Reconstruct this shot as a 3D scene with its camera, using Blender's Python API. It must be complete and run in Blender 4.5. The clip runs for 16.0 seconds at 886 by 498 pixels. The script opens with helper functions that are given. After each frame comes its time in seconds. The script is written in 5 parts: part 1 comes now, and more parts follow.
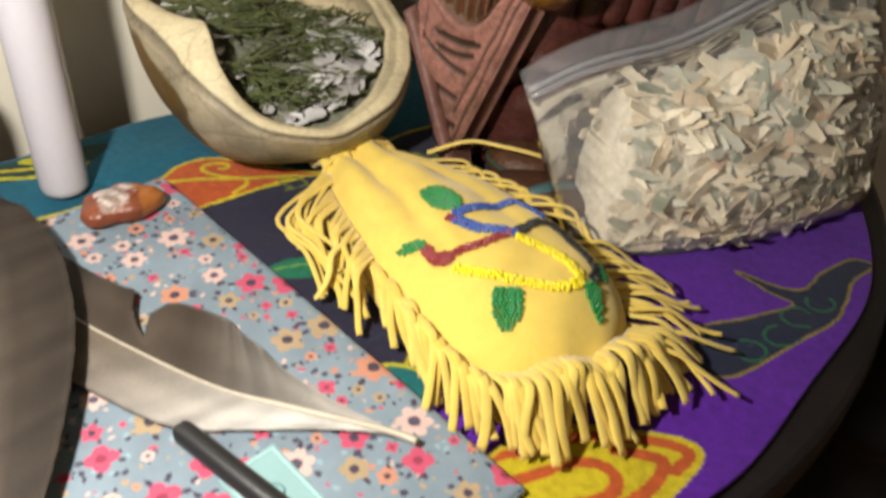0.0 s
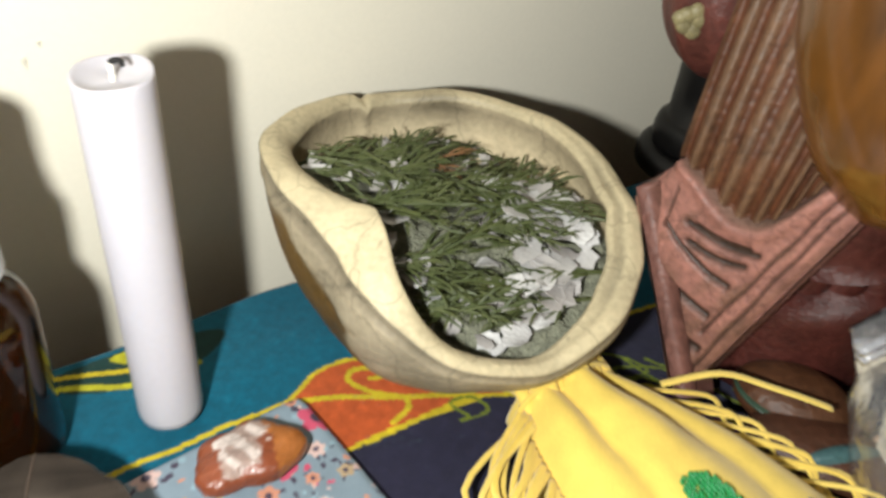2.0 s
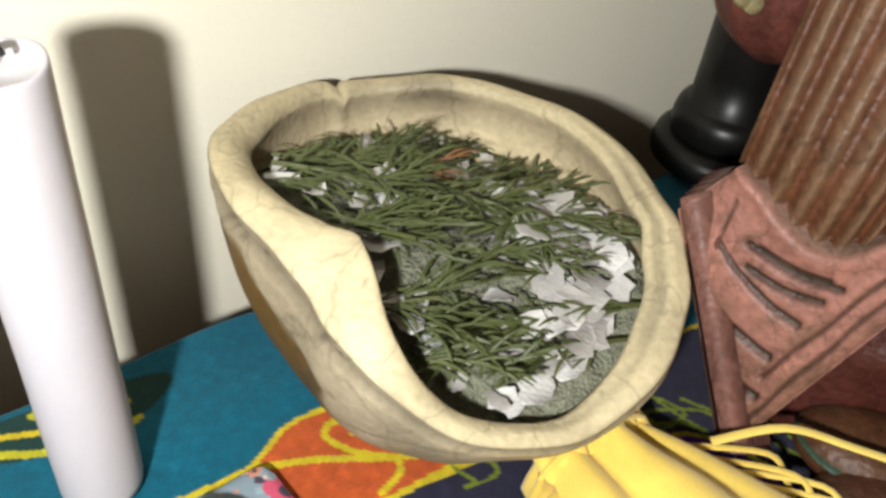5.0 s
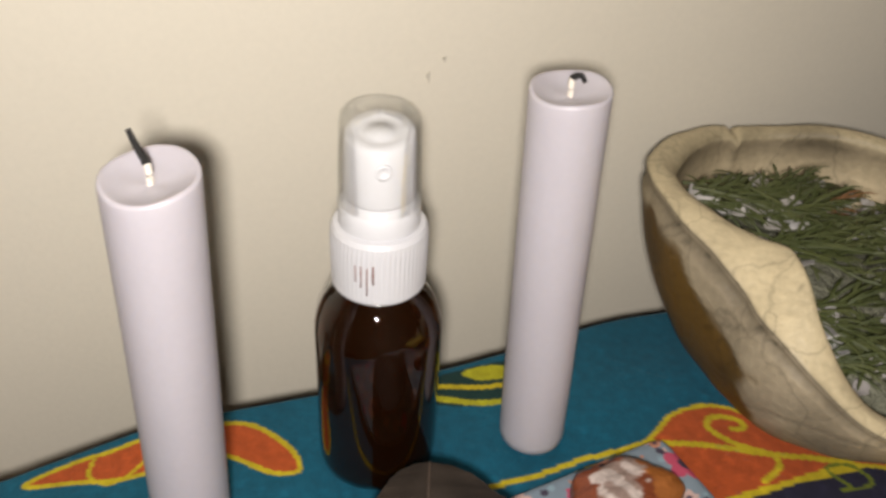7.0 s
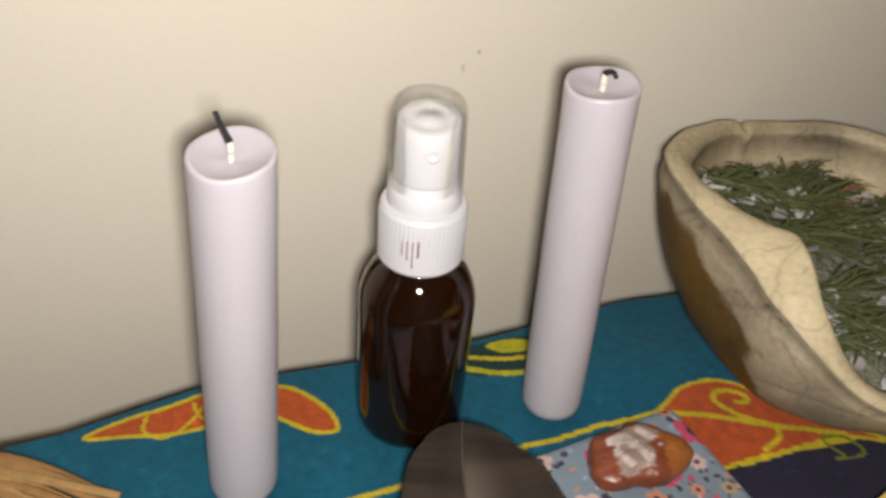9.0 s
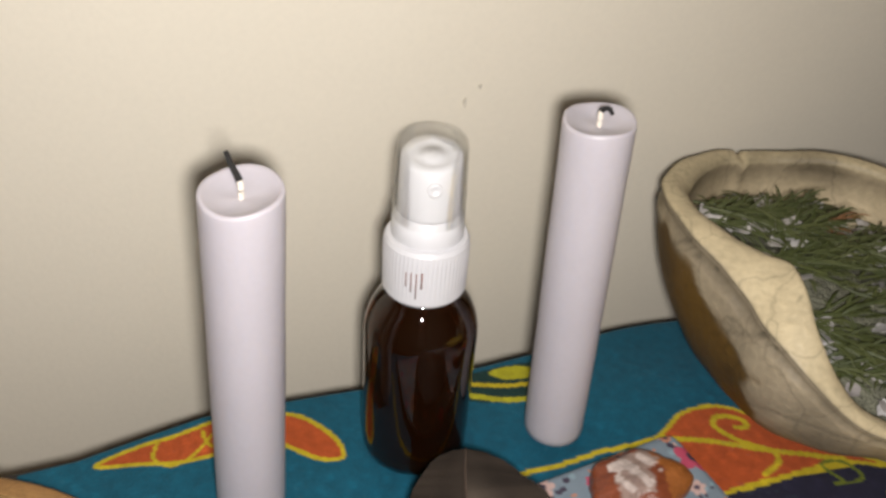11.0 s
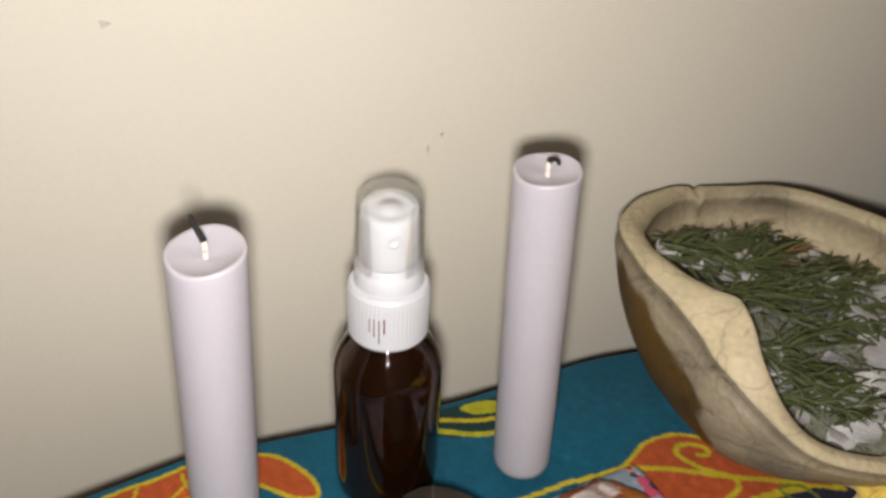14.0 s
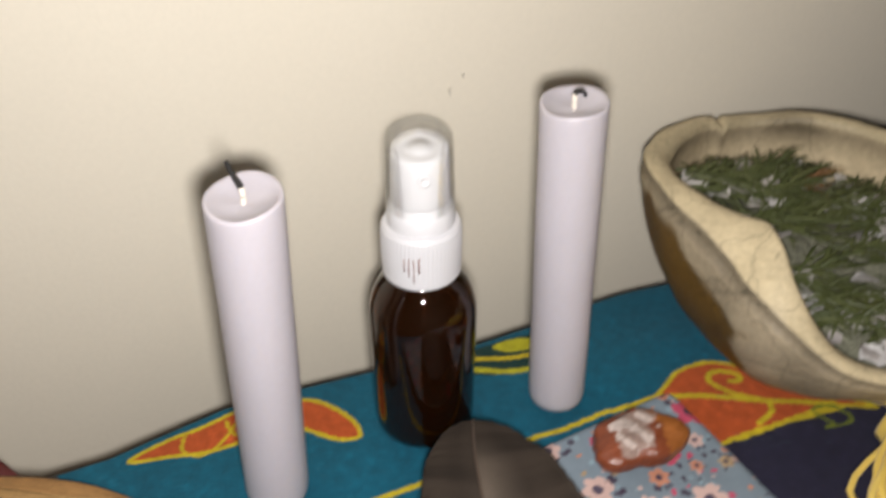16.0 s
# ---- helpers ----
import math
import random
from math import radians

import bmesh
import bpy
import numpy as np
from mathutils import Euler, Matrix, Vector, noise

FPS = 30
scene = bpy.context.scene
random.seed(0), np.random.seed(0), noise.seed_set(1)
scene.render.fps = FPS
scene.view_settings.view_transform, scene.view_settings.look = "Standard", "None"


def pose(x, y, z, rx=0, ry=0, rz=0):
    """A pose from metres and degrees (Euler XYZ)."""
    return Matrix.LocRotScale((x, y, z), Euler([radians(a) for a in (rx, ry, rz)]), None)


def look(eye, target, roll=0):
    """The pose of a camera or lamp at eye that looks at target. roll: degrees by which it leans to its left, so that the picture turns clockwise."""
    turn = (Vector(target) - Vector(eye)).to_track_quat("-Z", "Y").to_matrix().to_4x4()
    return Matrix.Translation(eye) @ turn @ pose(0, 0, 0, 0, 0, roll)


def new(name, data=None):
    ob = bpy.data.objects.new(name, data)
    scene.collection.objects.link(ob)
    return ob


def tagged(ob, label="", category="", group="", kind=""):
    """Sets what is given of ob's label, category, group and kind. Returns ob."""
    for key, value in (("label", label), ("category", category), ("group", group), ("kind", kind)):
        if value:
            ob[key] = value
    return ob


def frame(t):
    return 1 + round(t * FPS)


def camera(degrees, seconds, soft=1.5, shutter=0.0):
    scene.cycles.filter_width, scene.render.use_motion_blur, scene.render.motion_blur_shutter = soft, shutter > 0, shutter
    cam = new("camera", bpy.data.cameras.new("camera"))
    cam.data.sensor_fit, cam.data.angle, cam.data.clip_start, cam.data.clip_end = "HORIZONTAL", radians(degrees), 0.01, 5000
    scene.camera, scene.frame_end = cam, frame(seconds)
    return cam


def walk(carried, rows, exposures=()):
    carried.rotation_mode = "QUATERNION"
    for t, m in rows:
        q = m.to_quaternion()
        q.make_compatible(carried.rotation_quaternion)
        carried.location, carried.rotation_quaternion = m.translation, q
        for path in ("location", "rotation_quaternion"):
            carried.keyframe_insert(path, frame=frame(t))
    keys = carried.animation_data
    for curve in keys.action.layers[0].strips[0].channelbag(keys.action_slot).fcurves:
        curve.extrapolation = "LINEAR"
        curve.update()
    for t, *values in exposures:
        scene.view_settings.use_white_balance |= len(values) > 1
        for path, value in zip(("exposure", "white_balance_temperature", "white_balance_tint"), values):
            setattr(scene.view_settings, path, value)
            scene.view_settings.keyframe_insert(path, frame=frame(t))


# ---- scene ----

# ---------------------------------------------------------------- camera
cam = camera(56.7, 16.0, soft=3.0, shutter=0.8)
PATH = [
    (0, (0.04347, 0.09157, 0.23572), (0.1118, 0.8731, -0.3844), 4.91),
    (0.5, (0.03550, 0.11031, 0.24526), (0.0831, 0.8952, -0.3725), 3.47),
    (1, (-0.00083, 0.13526, 0.24937), (-0.0237, 0.9281, -0.3597), 3.37),
    (1.5, (-0.01395, 0.18657, 0.24666), (-0.0236, 0.9836, -0.3572), 4.41),
    (2, (-0.02102, 0.23346, 0.23357), (-0.0174, 1.0227, -0.3805), 5.00),
    (2.5, (-0.02347, 0.26209, 0.22310), (-0.0046, 1.0489, -0.3938), 6.02),
    (3, (-0.01914, 0.27959, 0.21907), (0.0140, 1.0585, -0.4072), 6.11),
    (3.2, (-0.0210, 0.2850, 0.2120), (0.0630, 1.8220, -1.0650), 6.90),
    (5.3, (-0.0320, 0.2900, 0.2090), (0.0360, 1.8300, -1.0670), 5.70),
    (5.5, (-0.03498, 0.28929, 0.20865), (-0.0178, 1.0584, -0.4302), 5.28),
    (6, (-0.05287, 0.27113, 0.21303), (-0.1019, 1.0422, -0.4219), 3.79),
    (6.5, (-0.07886, 0.24067, 0.21731), (-0.2533, 1.0178, -0.3874), 1.50),
    (7, (-0.08962, 0.23002, 0.22329), (-0.3091, 1.0058, -0.3683), 0.87),
    (7.5, (-0.09398, 0.22457, 0.21972), (-0.3131, 0.9889, -0.3867), 1.22),
    (8, (-0.09732, 0.20574, 0.23218), (-0.3216, 0.9717, -0.3704), 1.83),
    (8.5, (-0.10097, 0.20454, 0.23344), (-0.3179, 0.9716, -0.3704), 2.49),
    (9, (-0.09633, 0.20736, 0.23375), (-0.3089, 0.9758, -0.3698), 2.38),
    (9.2, (-0.0940, 0.2070, 0.2360), (-0.5170, 1.7530, -0.9600), 2.30),
    (11.5, (-0.09486, 0.20330, 0.24096), (-0.3201, 0.9869, -0.3381), 1.71),
    (12, (-0.09322, 0.20429, 0.24301), (-0.3194, 0.9907, -0.3318), 1.49),
    (12.5, (-0.09011, 0.20364, 0.24982), (-0.3214, 0.9916, -0.3208), 0.43),
    (13, (-0.08368, 0.19777, 0.25840), (-0.3158, 0.9963, -0.2971), 0.24),
    (13.5, (-0.08527, 0.19823, 0.25830), (-0.3079, 0.9981, -0.2990), 0.66),
    (14, (-0.08270, 0.20077, 0.25433), (-0.3038, 0.9995, -0.3052), 0.48),
    (14.5, (-0.08228, 0.19847, 0.26004), (-0.3133, 1.0010, -0.2900), 0.11),
    (15, (-0.08591, 0.19565, 0.25054), (-0.3186, 0.9831, -0.3202), -0.12),
    (15.5, (-0.08225, 0.18964, 0.25513), (-0.3105, 0.9795, -0.3141), -0.13),
    (16, (-0.08695, 0.19363, 0.25175), (-0.3162, 0.9573, -0.3518), -3.01),
]
walk(cam, [(t, look(eye, target, roll)) for t, eye, target, roll in PATH],
     exposures=[(0, 0.38, 6450, 8), (1.5, 0.53, 6020, 4), (2.5, 0.74, 5980, 4), (5.5, 0.78, 6080, 6), (6.0, 0.56, 6200, 8), (6.6, -0.12, 6480, 13), (7.2, -0.26, 6380, 13), (9.0, -0.25, 6360, 13), (12.0, -0.29, 6230, 13), (15.0, -0.28, 6220, 13), (16.0, -0.18, 6220, 13)])

# ---------------------------------------------------------------- light
# A dark room at night, lit by the small white lamp of the hand-held device that films it.
world = bpy.data.worlds.new("night")
scene.world = world
world.use_nodes = True
world.node_tree.nodes["Background"].inputs[0].default_value = (0.9, 0.95, 1.0, 1)
world.node_tree.nodes["Background"].inputs[1].default_value = 0.02
lamp_data = bpy.data.lights.new("torch_light", "POINT")
lamp_data.energy, lamp_data.shadow_soft_size, lamp_data.color = 4.7, 0.010, (1.0, 0.945, 0.87)
torch_light = new("torch_light", lamp_data)
torch_light.location = (-0.084, 0.197, 0.232)


# ---------------------------------------------------------------- materials
def material(name, colour=(0.5, 0.5, 0.5), rough=0.6, metal=0.0, vary=0.12, scale=60.0, bump=0.15, fine=600.0, attr=False,
             spec=0.5, sheen=0.0, sss=0.0, coat=0.0, depth=0.0006, stretch=(1, 1, 1), tint=None, island=0.0, cracks=0.0, crack_scale=60.0):
    """A surface with two scales of colour variation and fine relief; attr: base colour from the mesh's own dye colours."""
    m = bpy.data.materials.new(name)
    m.use_nodes = True
    nt = m.node_tree
    b = nt.nodes["Principled BSDF"]
    tc = nt.nodes.new("ShaderNodeTexCoord")
    mp = nt.nodes.new("ShaderNodeMapping")
    mp.inputs["Scale"].default_value = stretch
    nt.links.new(tc.outputs["Object"], mp.inputs[0])
    big, small = nt.nodes.new("ShaderNodeTexNoise"), nt.nodes.new("ShaderNodeTexNoise")
    for n, s, d in ((big, scale, 4), (small, fine, 6)):
        n.inputs["Scale"].default_value, n.inputs["Detail"].default_value = s, d
        nt.links.new(mp.outputs[0], n.inputs["Vector"])
    add = nt.nodes.new("ShaderNodeMath")
    add.operation = "ADD"
    nt.links.new(big.outputs[0], add.inputs[0])
    nt.links.new(small.outputs[0], add.inputs[1])
    ramp = nt.nodes.new("ShaderNodeMapRange")
    ramp.inputs[1].default_value, ramp.inputs[2].default_value = 0.6, 1.4
    ramp.inputs[3].default_value, ramp.inputs[4].default_value = 1 - vary, 1 + vary
    nt.links.new(add.outputs[0], ramp.inputs[0])
    mix = nt.nodes.new("ShaderNodeMix")
    mix.data_type, mix.blend_type = "RGBA", "MULTIPLY"
    mix.inputs[0].default_value = 1.0
    if attr:
        at = nt.nodes.new("ShaderNodeAttribute")
        at.attribute_name = "dye"
        nt.links.new(at.outputs["Color"], mix.inputs[6])
    elif tint:
        tm = nt.nodes.new("ShaderNodeMix")
        tm.data_type = "RGBA"
        tm.inputs[6].default_value, tm.inputs[7].default_value = (*colour, 1), (*tint, 1)
        if island:
            geo = nt.nodes.new("ShaderNodeNewGeometry")
            nt.links.new(geo.outputs["Random Per Island"], tm.inputs[0])
        else:
            info = nt.nodes.new("ShaderNodeObjectInfo")
            nt.links.new(info.outputs["Random"], tm.inputs[0])
        nt.links.new(tm.outputs[2], mix.inputs[6])
    else:
        mix.inputs[6].default_value = (*colour, 1)
    nt.links.new(ramp.outputs[0], mix.inputs[7])
    base_out = mix.outputs[2]
    if cracks:
        vo = nt.nodes.new("ShaderNodeTexVoronoi")
        vo.feature = "DISTANCE_TO_EDGE"
        vo.inputs["Scale"].default_value = crack_scale
        warp = nt.nodes.new("ShaderNodeVectorMath")
        warp.operation = "MULTIPLY_ADD"
        warp.inputs[1].default_value = (0.02, 0.02, 0.02)
        nt.links.new(big.outputs[1], warp.inputs[0])
        nt.links.new(tc.outputs["Object"], warp.inputs[2])
        nt.links.new(warp.outputs[0], vo.inputs["Vector"])
        lim = nt.nodes.new("ShaderNodeMapRange")
        lim.inputs[1].default_value, lim.inputs[2].default_value = 0.0, 0.022
        lim.inputs[3].default_value, lim.inputs[4].default_value = 1 - cracks, 1.0
        nt.links.new(vo.outputs["Distance"], lim.inputs[0])
        cm = nt.nodes.new("ShaderNodeMix")
        cm.data_type, cm.blend_type = "RGBA", "MULTIPLY"
        cm.inputs[0].default_value = 1.0
        nt.links.new(base_out, cm.inputs[6])
        nt.links.new(lim.outputs[0], cm.inputs[7])
        base_out = cm.outputs[2]
    nt.links.new(base_out, b.inputs["Base Color"])
    b.inputs["Roughness"].default_value = rough
    b.inputs["Metallic"].default_value = metal
    b.inputs["Specular IOR Level"].default_value = spec
    b.inputs["Sheen Weight"].default_value = sheen
    b.inputs["Coat Weight"].default_value = coat
    b.inputs["Coat Roughness"].default_value = 0.15
    if sss:
        b.inputs["Subsurface Weight"].default_value = sss
        b.inputs["Subsurface Radius"].default_value = (0.004, 0.0035, 0.003)
        b.inputs["Subsurface Scale"].default_value = 1.0
    if bump:
        bn = nt.nodes.new("ShaderNodeBump")
        bn.inputs["Strength"].default_value, bn.inputs["Distance"].default_value = bump, depth
        nt.links.new(add.outputs[0], bn.inputs["Height"])
        nt.links.new(bn.outputs[0], b.inputs["Normal"])
    return m


def clear_film(name, tint, gloss, rough=0.06, haze=0.0, relief=0.35):
    """Thin clear plastic: lets light straight through, with a glossy skin and a trace of milkiness."""
    m = bpy.data.materials.new(name)
    m.use_nodes = True
    nt = m.node_tree
    nt.nodes.remove(nt.nodes["Principled BSDF"])
    out = nt.nodes["Material Output"]
    tr, gl, df = (nt.nodes.new("ShaderNodeBsdf" + k) for k in ("Transparent", "Glossy", "Diffuse"))
    tr.inputs[0].default_value = (*tint, 1)
    gl.inputs["Roughness"].default_value = rough
    df.inputs[0].default_value = (0.75, 0.75, 0.78, 1)
    tc, ns, bn = nt.nodes.new("ShaderNodeTexCoord"), nt.nodes.new("ShaderNodeTexNoise"), nt.nodes.new("ShaderNodeBump")
    ns.inputs["Scale"].default_value = 90.0
    bn.inputs["Strength"].default_value, bn.inputs["Distance"].default_value = relief, 0.002
    nt.links.new(tc.outputs["Object"], ns.inputs["Vector"])
    nt.links.new(ns.outputs[0], bn.inputs["Height"])
    nt.links.new(bn.outputs[0], gl.inputs["Normal"])
    lw = nt.nodes.new("ShaderNodeFresnel")
    lw.inputs[0].default_value = 1.45
    sc = nt.nodes.new("ShaderNodeMath")
    sc.operation = "MULTIPLY"
    sc.inputs[1].default_value = gloss
    nt.links.new(lw.outputs[0], sc.inputs[0])
    m1, m2 = nt.nodes.new("ShaderNodeMixShader"), nt.nodes.new("ShaderNodeMixShader")
    m1.inputs[0].default_value = haze
    nt.links.new(tr.outputs[0], m1.inputs[1])
    nt.links.new(df.outputs[0], m1.inputs[2])
    nt.links.new(sc.outputs[0], m2.inputs[0])
    nt.links.new(m1.outputs[0], m2.inputs[1])
    nt.links.new(gl.outputs[0], m2.inputs[2])
    nt.links.new(m2.outputs[0], out.inputs[0])
    return m


M_WALL = material("wall_paint", (0.78, 0.725, 0.60), 0.7, vary=0.03, scale=9, bump=0.25, fine=420, depth=0.0004)
M_ROOM = material("room_paint", (0.80, 0.76, 0.68), 0.8, vary=0.05, scale=4, fine=90)
M_FLOOR = material("floor_wood", (0.30, 0.13, 0.05), 0.4, vary=0.3, scale=4, fine=40, stretch=(1, 14, 1), depth=0.001)
M_TABLE = material("black_lacquer", (0.014, 0.011, 0.011), 0.32, vary=0.3, scale=30, fine=300, bump=0.1)
M_POST = material("black_post", (0.006, 0.0055, 0.0055), 0.36, spec=0.3, vary=0.3, scale=30, fine=300, bump=0.04)
M_CLOTH = material("batik_cotton", rough=0.9, attr=True, vary=0.30, scale=260, bump=0.5, fine=1500, sheen=0.15, spec=0.2, depth=0.0004)
M_CARD = material("floral_print", rough=0.8, attr=True, vary=0.10, scale=200, bump=0.3, fine=1800, spec=0.25, depth=0.0002)
M_WAX = material("candle_wax", (0.495, 0.468, 0.505), 0.42, vary=0.03, scale=70, bump=0.10, fine=500, sss=0.35, depth=0.0004)
M_WICK = material("burnt_wick", (0.012, 0.011, 0.010), 0.9, vary=0.4, fine=2500)
M_WICKW = material("waxed_wick", (0.75, 0.69, 0.6), 0.6, vary=0.1, fine=2500)
M_SHELL = material("turtle_shell", rough=0.5, attr=True, vary=0.22, scale=60, bump=0.6, fine=420, depth=0.0008, spec=0.35, cracks=0.24, crack_scale=34)
M_SUEDE = material("yellow_suede", (0.70, 0.505, 0.10), 0.88, vary=0.14, scale=110, bump=0.3, fine=1600, sheen=0.3, spec=0.15, depth=0.0003)
M_FRINGE = material("yellow_suede_strip", (0.70, 0.52, 0.12), 0.85, vary=0.12, scale=150, bump=0.3, fine=1600, sheen=0.3, spec=0.15,
                    tint=(0.64, 0.45, 0.08), depth=0.0003)
M_CEDAR = material("cedar_green", (0.052, 0.066, 0.018), 0.55, vary=0.25, scale=300, bump=0.4, fine=2200, tint=(0.078, 0.090, 0.026), depth=0.0003)
M_LITTER = material("herb_crumbs", (0.20, 0.20, 0.14), 0.8, vary=0.5, scale=260, bump=0.9, fine=900, depth=0.002)
M_CEDARDRY = material("cedar_brown", (0.17, 0.080, 0.027), 0.7, vary=0.25, scale=300, fine=2200)
M_PETAL = material("dry_petal", (0.56, 0.545, 0.53), 0.7, vary=0.2, scale=140, bump=0.15, fine=900, tint=(0.36, 0.33, 0.31), depth=0.0003)
M_CHIP = material("dried_leaf_chips", rough=0.65, attr=True, vary=0.14, scale=120, bump=0.35, fine=700, depth=0.0003)
M_CRUMB = material("leaf_crumb", (0.62, 0.55, 0.42), 0.8, vary=0.3, scale=220, bump=0.5, fine=700, depth=0.001)
M_FILM = clear_film("bag_film", (0.95, 0.95, 0.96), 1.8, 0.13, 0.10, 1.0)
M_ZIP = clear_film("bag_zip", (0.8, 0.8, 0.82), 1.2, 0.2, 0.22)
M_CAP = clear_film("overcap_plastic", (0.99, 0.99, 0.98), 0.4, 0.03, 0.025, 0.02)
M_PLASTIC = material("white_plastic", (0.63, 0.63, 0.65), 0.32, vary=0.02, scale=90, bump=0.03, fine=600)
M_STONE = material("agate", rough=0.36, attr=True, vary=0.22, scale=180, bump=0.5, fine=700, depth=0.0008, coat=0.12)
M_FEATHER = material("feather_vane", rough=0.62, attr=True, vary=0.12, scale=120, bump=0.5, fine=900, depth=0.0003, spec=0.2)
M_QUILL = material("feather_quill", (0.46, 0.40, 0.31), 0.4, vary=0.1, scale=200, fine=900)
M_QUILLD = material("dark_quill", (0.075, 0.052, 0.038), 0.4, vary=0.1, scale=200, fine=900)
M_STATUE = material("painted_carved_wood", rough=0.46, attr=True, vary=0.42, scale=110, bump=0.6, fine=420, depth=0.0010, coat=0.0, spec=0.35, cracks=0.35, crack_scale=45)
M_SLEEVE = material("polished_honey_wood", rough=0.22, attr=True, vary=0.45, scale=26, bump=0.12, fine=160, depth=0.0006, coat=0.5, stretch=(1, 1, 0.3))
M_BLACK = material("black_plastic", (0.012, 0.012, 0.013), 0.4, vary=0.2, fine=900)
M_TAG = material("teal_tag", (0.23, 0.37, 0.37), 0.6, vary=0.06, fine=1200)
M_TAGLINE = material("teal_tag_print", (0.40, 0.62, 0.60), 0.6, vary=0.05, fine=1200)
M_TAGMARK = material("teal_tag_mark", (0.07, 0.20, 0.22), 0.6, vary=0.05, fine=1200)
M_HUSK = material("dry_straw", (0.36, 0.22, 0.08), 0.7, vary=0.3, scale=200, fine=1200, stretch=(1, 1, 1), tint=(0.26, 0.13, 0.04), depth=0.0004)
M_RED = material("dark_red_lacquer", (0.10, 0.012, 0.014), 0.4, vary=0.25, scale=90, fine=500)
M_MARK = material("brown_smudge", (0.22, 0.10, 0.08), 0.8, vary=0.3, fine=3000)
M_SPECK = material("grey_scuff", (0.60, 0.555, 0.46), 0.9, vary=0.3, fine=2000)


def bead_mat(name, colour):
    return material(name, colour, 0.22, vary=0.12, scale=400, bump=0.0, coat=0.4)


M_BEAD = {"green": bead_mat("green_glass", (0.015, 0.22, 0.05)), "blue": bead_mat("blue_glass", (0.03, 0.085, 0.36)),
          "red": bead_mat("red_glass", (0.25, 0.012, 0.015)), "black": bead_mat("black_glass", (0.012, 0.012, 0.012)),
          "yellow": bead_mat("yellow_glass", (0.88, 0.72, 0.008))}

glass = bpy.data.materials.new("amber_glass")
glass.use_nodes = True
gb = glass.node_tree.nodes["Principled BSDF"]
gb.inputs["Base Color"].default_value = (0.11, 0.032, 0.006, 1)
gb.inputs["Transmission Weight"].default_value = 0.93
gb.inputs["Roughness"].default_value = 0.03
gb.inputs["IOR"].default_value = 1.5
M_LIQUID = material("brown_liquid", (0.06, 0.025, 0.009), 0.7, vary=0.35, scale=60, bump=0.0, spec=0.1)


# ---------------------------------------------------------------- mesh helpers
def mesh_from(name, verts, faces, mats, smooth=True, dye=None, mat_ids=None):
    me = bpy.data.meshes.new(name)
    me.from_pydata([tuple(v) for v in np.asarray(verts, float)], [], [tuple(int(i) for i in f) for f in faces])
    for m in (mats if isinstance(mats, (list, tuple)) else [mats]):
        me.materials.append(m)
    if mat_ids is not None:
        me.polygons.foreach_set("material_index", np.asarray(mat_ids, np.int32))
    if smooth:
        me.polygons.foreach_set("use_smooth", np.ones(len(me.polygons), bool))
    if dye is not None:
        at = me.color_attributes.new("dye", "FLOAT_COLOR", "POINT")
        c = np.ones((len(me.vertices), 4), np.float32)
        c[:, :3] = dye
        at.data.foreach_set("color", c.ravel())
    me.update()
    return me


def part(name, me, parent=None, label="", at=None):
    ob = new(name, me)
    if at is not None:
        ob.matrix_world = at
    if parent is not None:
        ob.parent = parent
    if label:
        ob["label"] = label
    return ob


def thing(name, label, category, group="", kind="", data=None, at=None):
    ob = new(name, data)
    if at is not None:
        ob.matrix_world = at
    return tagged(ob, label, category, group, kind)


def strip_faces(n, m, close=False, base=0):
    """Quads of an n x m grid of points (row major); close joins the last column with the first."""
    i, j = np.meshgrid(np.arange(n - 1), np.arange(m if close else m - 1), indexing="ij")
    k = (j + 1) % m
    return np.stack([base + i * m + j, base + i * m + k, base + (i + 1) * m + k, base + (i + 1) * m + j], -1).reshape(-1, 4)


def lathe(profile, seg=48):
    """Points and faces of a turned form from (radius, height) pairs, ends closed where the radius is 0."""
    a = np.arange(seg) * 2 * np.pi / seg
    v = np.array([[(r * np.cos(t), r * np.sin(t), z) for t in a] for r, z in profile]).reshape(-1, 3)
    return v, strip_faces(len(profile), seg, True)


def frames_along(path):
    p = np.asarray(path, float)
    t = np.gradient(p, axis=0)
    t /= np.linalg.norm(t, axis=1)[:, None] + 1e-12
    up = np.array([0, 0, 1.0])
    side = np.cross(t, up)
    bad = np.linalg.norm(side, axis=1) < 1e-3
    side[bad] = (1, 0, 0)
    side /= np.linalg.norm(side, axis=1)[:, None]
    return p, t, side, np.cross(side, t)


def tube(path, rw, rh=None, seg=8, power=1.0):
    """A closed tube along a path; rw, rh: half width and half height at each point."""
    p, t, s, n = frames_along(path)
    rw = np.broadcast_to(np.asarray(rw, float), len(p))
    rh = rw if rh is None else np.broadcast_to(np.asarray(rh, float), len(p))
    a = np.arange(seg) * 2 * np.pi / seg
    ca, sa = np.sign(np.cos(a)) * abs(np.cos(a)) ** power, np.sign(np.sin(a)) * abs(np.sin(a)) ** power
    v = p[:, None] + s[:, None] * (rw[:, None] * ca)[..., None] + n[:, None] * (rh[:, None] * sa)[..., None]
    f = [tuple(q) for q in strip_faces(len(p), seg, True)]
    f.append(tuple(range(seg))[::-1])
    f.append(tuple((len(p) - 1) * seg + i for i in range(seg)))
    return v.reshape(-1, 3), f


